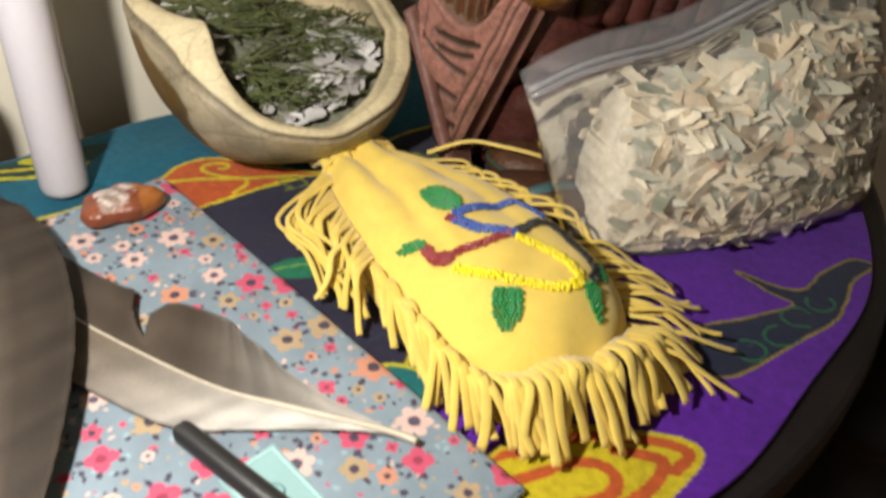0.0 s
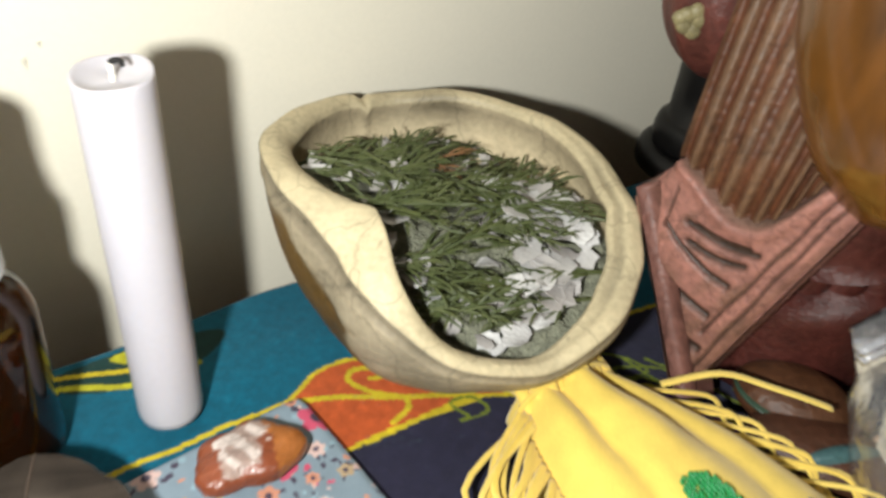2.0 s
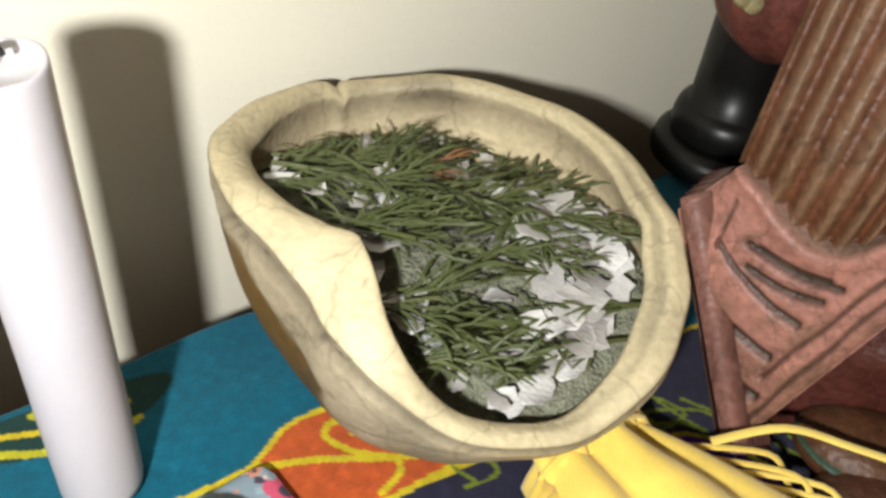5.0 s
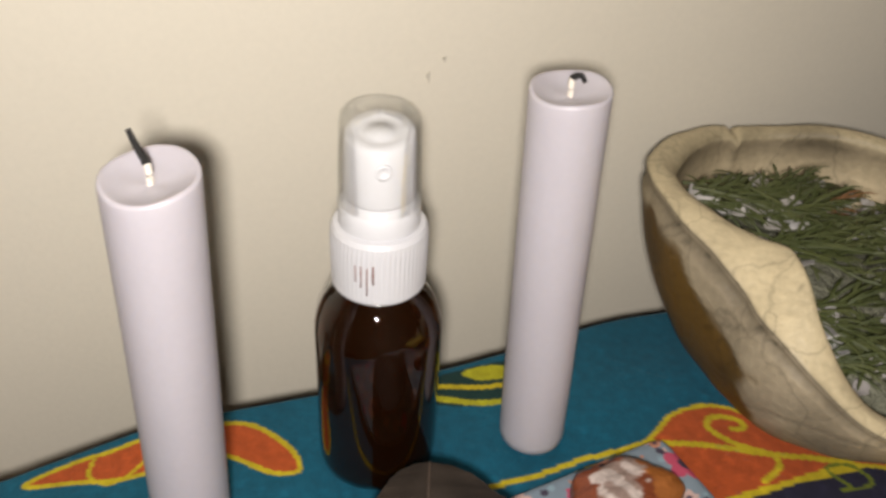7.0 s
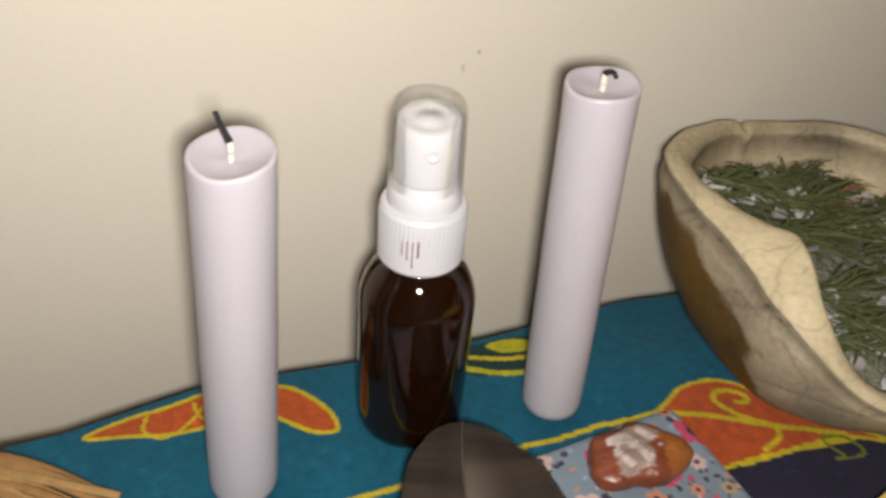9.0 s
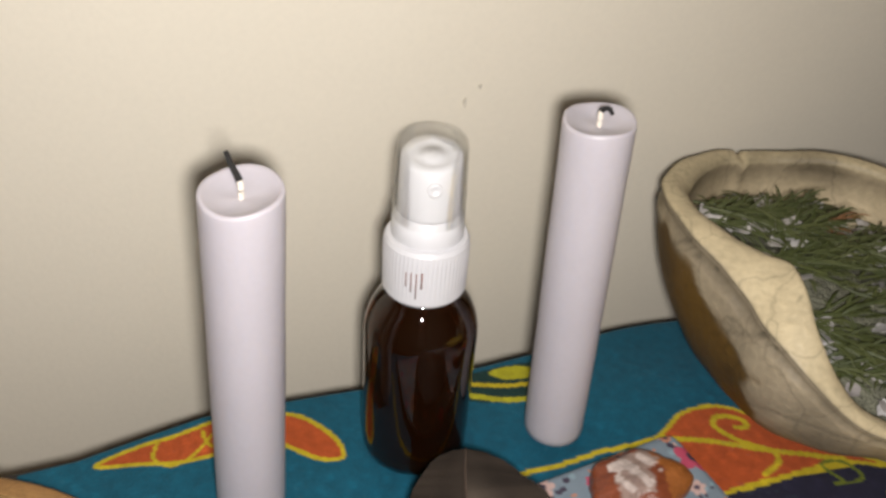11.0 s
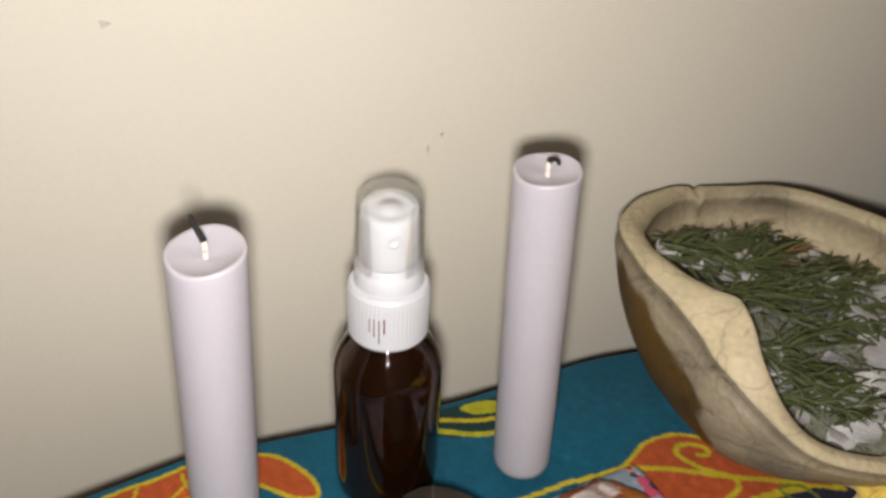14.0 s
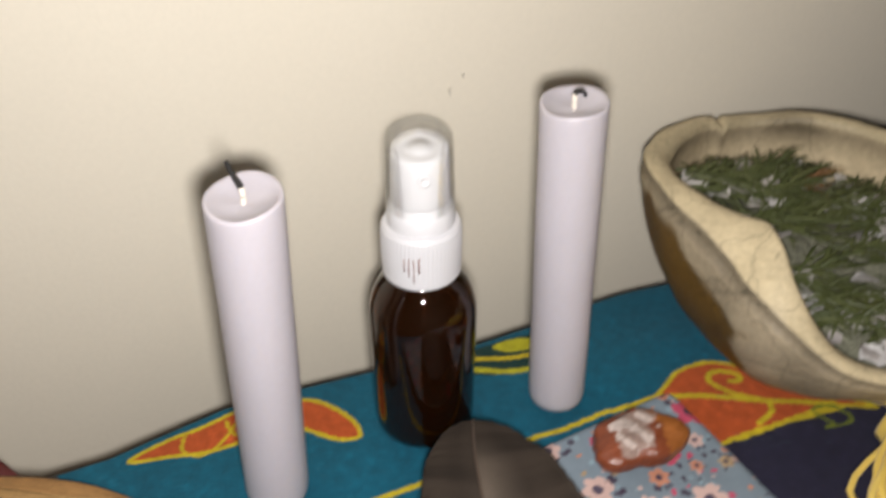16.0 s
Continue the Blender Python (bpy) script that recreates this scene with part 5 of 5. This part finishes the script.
fv[:, 2] = np.maximum(fv[:, 2] + 0.0012 * wobble(fv[:, 0], fv[:, 2], 0, 400, 86), 0.0022)
ff = [tuple(q) for q in strip_faces(31, 122, True)] + [tuple(range(122))[::-1], tuple(30 * 122 + i for i in range(122))]
part("leaf_crumbs", mesh_from("leaf_crumbs", fv, ff, M_CRUMB), zip_bag, "packed grey-beige leaf crumbs")["kind"] = "stuff"
chips, chip_dye, outer_chips = [], [], 0
TONES = np.array([(0.80, 0.71, 0.54), (0.73, 0.63, 0.46), (0.64, 0.52, 0.36), (0.56, 0.53, 0.42), (0.44, 0.43, 0.33), (0.36, 0.37, 0.28), (0.70, 0.46, 0.30)])
for k in range(900):
    w = CR.uniform(0.04, 0.74)
    u = filled(CR.uniform(0.04, 0.97), w)
    dep = CR.choice((-0.84, -0.80, -0.76, -0.71, 0.6, 0.85), p=(0.22, 0.24, 0.24, 0.18, 0.05, 0.07))
    p = bag_skin(u, w, -1) * (0.5 - dep / 2) + bag_skin(u, w, 1) * (0.5 + dep / 2)
    ln = CR.uniform(0.016, 0.034) * (1.2 if CR.rand() < 0.2 else 1.0)
    pv, pf = petal_mesh(ln, ln * CR.uniform(0.11, 0.24), CR.uniform(-0.14, 0.14), CR.uniform(-0.2, 0.2), k, 0.0004)
    sg = -1 if dep < 0 else 1
    au = bag_skin(min(u + 0.02, 1), w, sg) - bag_skin(max(u - 0.02, 0), w, sg)
    aw = bag_skin(u, min(w + 0.02, 1), sg) - bag_skin(u, max(w - 0.02, 0), sg)
    au = au / np.linalg.norm(au)
    nn = np.cross(au, aw)
    nn = nn / np.linalg.norm(nn)
    basis = np.stack([au, np.cross(nn, au), nn], 1)
    e = Euler((radians(CR.normal(0, 10)), radians(CR.normal(0, 8)), radians(CR.normal(-14, 38)))).to_matrix()
    pv = pv @ np.array(e).T @ basis.T + p
    pv[:, 2] = np.maximum(pv[:, 2], 0.0022)
    tone = TONES[CR.choice(7, p=(0.28, 0.25, 0.16, 0.15, 0.09, 0.055, 0.015))] * CR.uniform(0.88, 1.1)
    if dep < -0.78 and outer_chips < 290:
        outer_chips += 1
        part("leaf_chip", mesh_from("leaf_chip", pv, pf, M_CHIP, smooth=False, dye=np.tile(tone, (len(pv), 1))), zip_bag)
        continue
    chips.append((pv, pf))
    chip_dye.append(np.tile(tone, (len(pv), 1)))
part("chip_filling", mesh_from("chip_filling", *joined(chips), M_CHIP, smooth=False, dye=np.concatenate(chip_dye)), zip_bag, "beige and grey-green dried leaf chips")["kind"] = "stuff"


# ---------------------------------------------------------------- carved wooden figurine (one plain mesh)
pieces, dyes, skins = [], [], []


def add_form(v, f, colour, polished=False):
    v = np.asarray(v, float)
    pieces.append((v, f))
    skins.extend([int(polished)] * len(f))
    c = np.asarray(colour, float) * np.ones((len(v), 3))
    dyes.append(c)


def blob(centre, radii, turn, colour, stripes=0.0, count=10, seg=40):
    pr = [(math.sin(a), -math.cos(a)) for a in np.linspace(0.02, math.pi - 0.02, 25)]
    v, f = lathe(pr, seg)
    ang = np.arctan2(v[:, 1], v[:, 0])
    groove = np.sin(count * ang) * stripes
    v = v * (1 + groove[:, None] * np.array((1, 1, 0))) * radii
    v = v @ np.array(Euler([radians(a) for a in turn]).to_matrix()).T + centre
    # colour follows the grooves: shade painted in the hollows, crests lighter
    add_form(v, [tuple(q) for q in f], np.asarray(colour) * (1 + 6 * groove)[:, None])


REDWOOD, PINK, STRIPE, HONEY, TEALP = (0.060, 0.015, 0.011), (0.24, 0.108, 0.085), (0.085, 0.030, 0.013), (0.100, 0.039, 0.0065), (0.04, 0.085, 0.09)


def robe_sheet(c00, c10, c01, c11, thick, n, m, relief, colour):
    """A carved slab between four corners (c00 c10 below, c01 c11 above); relief(s, t) in metres, colour(s, t)."""
    c00, c10, c01, c11 = (np.asarray(c, float) for c in (c00, c10, c01, c11))
    nrm = np.cross(c10 - c00, c01 - c00)
    nrm /= np.linalg.norm(nrm)
    S, T = np.meshgrid(np.linspace(0, 1, n), np.linspace(0, 1, m), indexing="ij")
    base = (1 - S)[..., None] * ((1 - T)[..., None] * c00 + T[..., None] * c01) + S[..., None] * ((1 - T)[..., None] * c10 + T[..., None] * c11)
    edge = np.minimum(np.minimum(S, 1 - S), np.minimum(T, 1 - T))
    rel = relief(S, T) - 0.003 * np.exp(-edge / 0.03)
    front_ = (base + nrm * rel[..., None]).reshape(-1, 3)
    back_ = (base - nrm * thick).reshape(-1, 3)
    N = n * m
    rim_ = np.concatenate([np.arange(n) * m, (n - 1) * m + np.arange(m), (np.arange(n) * m + m - 1)[::-1], np.arange(m)[::-1]])
    kk = np.arange(len(rim_))
    f = [tuple(q) for q in strip_faces(n, m)] + [tuple(q[::-1]) for q in strip_faces(n, m, base=N)]
    f += [tuple(q) for q in np.stack([rim_, N + rim_, N + rim_[(kk + 1) % len(kk)], rim_[(kk + 1) % len(kk)]], 1)]
    c = colour(S, T).reshape(-1, 3)
    add_form(np.concatenate([front_, back_]), f, np.concatenate([c, c * 0.8]))


ARCH = [(0.551, 1.011), (0.592, 0.843), (0.604, 0.620), (0.655, 0.440), (0.751, 0.335), (0.872, 0.290), (1.017, 0.243)]
GROOVES = ([(0.40, 0.68), (0.49, 0.47), (0.61, 0.25)], [(0.43, 0.64), (0.52, 0.45), (0.59, 0.32)], [(0.35, 0.60), (0.44, 0.42), (0.53, 0.27)], [(0.26, 0.76), (0.33, 0.52), (0.43, 0.25)],
           [(0.10, 0.64), (0.18, 0.45), (0.29, 0.22)], [(0.02, 0.52), (0.10, 0.30), (0.20, 0.12)], [(0.95, 0.150), (0.60, 0.165), (0.24, 0.175)], [(0.95, 0.075), (0.55, 0.085), (0.14, 0.06)], [(0.44, 0.87), (0.23, 0.77)])
SHEET = np.array((0.080, 0.065))


def carved(S, T):
    """Depth of the cut lines and the way in from the arch that the striped robe fills, in metres."""
    x, y = S * SHEET[0] + 0.0006 * wobble(S, T, freq=14, seed=97), T * SHEET[1] + 0.0006 * wobble(S, T, freq=14, seed=98)
    cut = 0 * S
    for k, g in enumerate(GROOVES):
        d = line_distance(smooth_curve(np.array(g) * SHEET, 6), x, y)
        cut = np.maximum(cut, (0.0020 if k < 6 else 0.0013) * np.exp(-(d / (0.0010 if k < 6 else 0.0007)) ** 2))
    arch = np.concatenate([smooth_curve(np.array(ARCH) * SHEET, 6), np.array([(1.2, 0.2), (1.2, 1.2), (0.5, 1.2)]) * SHEET])
    return cut, inside_distance(arch, S * SHEET[0], T * SHEET[1])


def panel_relief(S, T):
    cut, arch = carved(S, T)
    collar = 0.0016 * np.exp(-((arch - 0.0035) / 0.0030) ** 2)
    return collar - cut - 0.007 / (1 + np.exp(np.clip(arch / 0.0006, -40, 40))) + 0.0005 * wobble(S, T, freq=9, seed=91)


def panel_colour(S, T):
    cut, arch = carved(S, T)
    # g paints the shade of the crevices: near black in the cut lines
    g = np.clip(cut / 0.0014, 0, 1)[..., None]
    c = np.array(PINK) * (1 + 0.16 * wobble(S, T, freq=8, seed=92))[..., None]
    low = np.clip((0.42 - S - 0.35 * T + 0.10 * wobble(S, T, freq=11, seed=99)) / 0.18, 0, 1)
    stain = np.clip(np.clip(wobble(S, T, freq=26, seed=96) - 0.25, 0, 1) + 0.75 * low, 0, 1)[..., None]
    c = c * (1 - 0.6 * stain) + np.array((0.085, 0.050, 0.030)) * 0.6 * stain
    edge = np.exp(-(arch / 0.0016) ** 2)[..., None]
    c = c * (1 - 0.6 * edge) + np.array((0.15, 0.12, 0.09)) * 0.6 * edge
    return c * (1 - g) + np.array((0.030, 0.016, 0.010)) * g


def stripe_relief(S, T):
    return 0.0016 * np.cos(S * 2 * np.pi * 9 + 1.0 * T + 0.7 * wobble(S, T, freq=5, seed=101)) * (1 + 0.4 * wobble(S, T, freq=9, seed=102)) + 0.0006 * wobble(S, T, freq=6, seed=93)


def stripe_colour(S, T):
    k = np.clip(np.cos(S * 2 * np.pi * 9 + 1.0 * T + 0.7 * wobble(S, T, freq=5, seed=101)) * 1.3 + 0.5 * wobble(S * 3, T, freq=16, seed=103), -1, 1) * 0.5 + 0.5
    worn = np.clip(wobble(S, T * 3, freq=5, seed=94), 0, 1) + 0.6 * np.clip(wobble(S * 4, T, freq=14, seed=95), 0, 1)
    c = np.array(STRIPE) * (1 - k)[..., None] + np.array((0.115, 0.062, 0.034)) * k[..., None]
    return c * (1 - 0.25 * worn)[..., None]


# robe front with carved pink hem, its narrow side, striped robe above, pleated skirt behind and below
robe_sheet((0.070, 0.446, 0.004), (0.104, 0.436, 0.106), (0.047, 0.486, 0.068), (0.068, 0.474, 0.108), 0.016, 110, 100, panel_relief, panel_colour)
# the side's pink is darkened to paint in its shade, deeper in the grooves
robe_sheet((0.078, 0.452, 0.001), (0.0695, 0.4465, 0.006), (0.066, 0.520, 0.060), (0.0465, 0.4865, 0.072), 0.012, 24, 40, lambda S, T: 0.0010 * np.sin(S * 26), lambda S, T: np.array(PINK)[None, None] * (0.62 + 0.1 * np.sin(S * 26))[..., None])
corner = [np.array(c) for c in ((0.070, 0.446, 0.004), (0.104, 0.436, 0.106), (0.047, 0.486, 0.068), (0.068, 0.474, 0.108))]
foot = smooth_curve([(1 - a) * ((1 - b) * corner[0] + b * corner[2]) + a * ((1 - b) * corner[1] + b * corner[3]) for a, b in ARCH], 16)
P_, Q_ = np.meshgrid(np.linspace(0, 1, len(foot)), np.linspace(0, 1, 50), indexing="ij")
crown = np.array((0.078, 0.502, 0.250)) + np.linspace(0, 1, len(foot))[:, None] * (np.array((0.150, 0.462, 0.250)) - np.array((0.078, 0.502, 0.250)))
skin = foot[:, None] * (1 - Q_)[..., None] + crown[:, None] * Q_[..., None]
out_dir = np.array((-0.46, -0.86, 0.20))
bow = 0.004 * np.sin(np.pi * P_) * np.minimum(Q_ * 8, 1) - 0.0035 * np.exp(-Q_ / 0.02)
front_ = (skin + out_dir * (stripe_relief(P_, Q_) + bow)[..., None]).reshape(-1, 3)
back_ = (skin - out_dir * 0.022).reshape(-1, 3)
gn, gm = P_.shape
rim_ = np.concatenate([np.arange(gn) * gm, (gn - 1) * gm + np.arange(gm), (np.arange(gn) * gm + gm - 1)[::-1], np.arange(gm)[::-1]])
kk = np.arange(len(rim_))
faces_ = [tuple(q) for q in strip_faces(gn, gm)] + [tuple(q[::-1]) for q in strip_faces(gn, gm, base=gn * gm)]
faces_ += [tuple(q) for q in np.stack([rim_, gn * gm + rim_, gn * gm + rim_[(kk + 1) % len(kk)], rim_[(kk + 1) % len(kk)]], 1)]
sc_ = stripe_colour(P_, Q_).reshape(-1, 3)
add_form(np.concatenate([front_, back_]), faces_, np.concatenate([sc_, sc_ * 0.8]))
for k in range(7):
    a = k / 6
    x = 0.096 + 0.085 * a
    c = smooth_curve([(x, 0.474 + 0.006 * a, 0.001), (x + 0.002, 0.472 + 0.006 * a, 0.035), (x + 0.008, 0.470 + 0.004 * a, 0.070 + 0.02 * a), (x + 0.014, 0.474 + 0.004 * a, 0.105)], 8)
    add_form(*tube(c, [0.0105 - 0.0002 * i for i in range(len(c))], None, 14), REDWOOD)
add_form(*tube(smooth_curve([(0.135, 0.505, 0.0), (0.135, 0.505, 0.08), (0.140, 0.50, 0.16), (0.145, 0.50, 0.26)], 8), np.interp(np.arange(25), (0, 12, 24), (0.058, 0.052, 0.045)), np.interp(np.arange(25), (0, 12, 24), (0.040, 0.038, 0.034)), 40), REDWOOD)
# rounded polished sleeve
sl = smooth_curve([(0.092, 0.467, 0.26), (0.092, 0.462, 0.20), (0.098, 0.456, 0.153), (0.106, 0.450, 0.130), (0.115, 0.446, 0.115), (0.126, 0.446, 0.107)], 10)
add_form(*tube(sl, np.interp(np.arange(len(sl)), (0, 20, 34, 42, 47, 50), (0.023, 0.025, 0.025, 0.022, 0.015, 0.004)), None, 40), HONEY, True)
sl2 = smooth_curve([(0.126, 0.448, 0.26), (0.125, 0.446, 0.20), (0.132, 0.444, 0.15), (0.145, 0.446, 0.125)], 10)
add_form(*tube(sl2, 0.012, None, 20), (0.10, 0.055, 0.035))
blob((0.150, 0.456, 0.190), (0.012, 0.010, 0.05), (0, 8, 0), TEALP, 0.02, 9)
for k in range(6):
    x = 0.135 + 0.011 * k
    add_form(*tube(smooth_curve([(x, 0.462, 0.085), (x + 0.003, 0.454 + 0.002 * k, 0.125), (x + 0.004, 0.456 + 0.002 * k, 0.18), (x + 0.006, 0.462, 0.25)], 8), 0.0075, None, 12), np.array(REDWOOD) * (0.8 + 0.15 * (k % 3)))
# round gathered cuff with a cream blossom at the back
blob((0.074, 0.525, 0.130), (0.022, 0.020, 0.030), (0, -14, 0), (0.075, 0.022, 0.016), 0.03, 9)
for k in range(6):
    a = k * math.pi / 3
    blob((0.0585 + 0.003 * math.cos(a), 0.510, 0.128 + (0.003 + 0.002 * math.sin(5 * a + 1)) * math.sin(a)), (0.0030, 0.0020, 0.0034), (0, 30 * k, 0), (0.20, 0.17, 0.085))
# feet in sandals
for dx, dy in ((0.0, 0.0), (0.05, 0.012)):
    blob((0.114 + dx, 0.446 + dy, 0.012), (0.022, 0.016, 0.011), (0, 0, -25), (0.07, 0.028, 0.012))
    blob((0.119 + dx, 0.424 + dy, 0.0095), (0.027, 0.016, 0.009), (0, 0, -25), (0.055, 0.022, 0.012))
    blob((0.123 + dx, 0.418 + dy, 0.012), (0.016, 0.005, 0.0075), (0, 0, 10), TEALP)
    blob((0.114 + dx, 0.445 + dy, 0.014), (0.0225, 0.0165, 0.0025), (0, 0, -25), (0.03, 0.055, 0.035))
v, f = joined(pieces)
v[:, 2] = np.maximum(v[:, 2], 0.0006)
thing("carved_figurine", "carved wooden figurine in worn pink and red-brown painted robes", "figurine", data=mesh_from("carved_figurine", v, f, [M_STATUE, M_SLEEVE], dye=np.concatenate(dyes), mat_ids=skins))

# ---------------------------------------------------------------- black turned stand at the back of the table
pp = uv(0.440, 0.460)
post = thing("turned_stand", "black lacquered turned wooden stand with stepped base on the tablecloth", "wooden stand", at=pose(pp[0], pp[1], 0))
prof = [(0.0, 0.0006), (0.030, 0.0006), (0.0325, 0.003), (0.0328, 0.007), (0.0315, 0.0115), (0.0285, 0.0140), (0.0262, 0.0145)]
child("base", mesh_from("base", *lathe(prof + [(0.0, 0.0145)], 56), M_POST), post, label="round stepped black base")
prof = [(0.0, 0.0147), (0.0250, 0.0147), (0.0262, 0.018), (0.0263, 0.023), (0.0250, 0.028), (0.0225, 0.0305), (0.0207, 0.0312), (0.0203, 0.05), (0.0195, 0.11), (0.0190, 0.20), (0.0190, 0.30), (0.023, 0.31), (0.0, 0.32)]
child("shaft", mesh_from("shaft", *lathe(prof, 56), M_POST), post)

chair_post = thing("chair_post", "black lacquered turned chair post beside the table", "chair post", at=pose(0.318, 0.388, 0))
prof = [(0.0, FLOOR_Z - 0.012), (0.030, FLOOR_Z - 0.012), (0.030, -0.45), (0.040, -0.42), (0.044, -0.36), (0.034, -0.31), (0.028, -0.29), (0.036, -0.27), (0.042, -0.23), (0.040, -0.18), (0.030, -0.14),
        (0.024, -0.125), (0.030, -0.112), (0.030, -0.10), (0.022, -0.09), (0.024, -0.06), (0.026, -0.03), (0.020, -0.012), (0.0, -0.006)]
child("shaft", mesh_from("shaft", *lathe(prof, 40), M_POST), chair_post)

# ---------------------------------------------------------------- straw bundle and red box at the table's end
bundle = thing("straw_bundle", "bundle of dry tan straw strips lying near the table edge", "straw bundle")
SR = np.random.RandomState(31)
for k in range(15):
    a = k / 14
    y1 = 0.337 - 0.022 * a + SR.normal(0, 0.002)
    x1 = -0.232 - 0.012 * SR.rand() - 0.02 * a
    c = smooth_curve([(-0.345, 0.312 - 0.02 * a, 0.008), (-0.305, 0.326 - 0.024 * a, 0.014 + 0.004 * SR.rand()), (-0.270, 0.334 - 0.024 * a, 0.012), (x1, y1, 0.003 + 0.003 * SR.rand())], 6)
    part("straw_strip", mesh_from("straw_strip", *tube(c, np.linspace(0.0028, 0.0016, len(c)), np.linspace(0.0012, 0.0005, len(c)), 6), M_HUSK), bundle)
red = thing("red_box", "dark red lacquered box end behind the straw bundle", "box", at=pose(-0.340, 0.342, 0, 0, 0, -20))
child("lid", box_mesh("lid", -0.03, 0.058, -0.012, 0.010, 0.0005, 0.0055, M_RED, 0.0025), red)
child("cord", mesh_from("cord", *tube([(-0.03, 0.008, 0.0085), (0.0, 0.009, 0.0082), (0.024, 0.009, 0.0085)], 0.0012), M_HUSK), red)
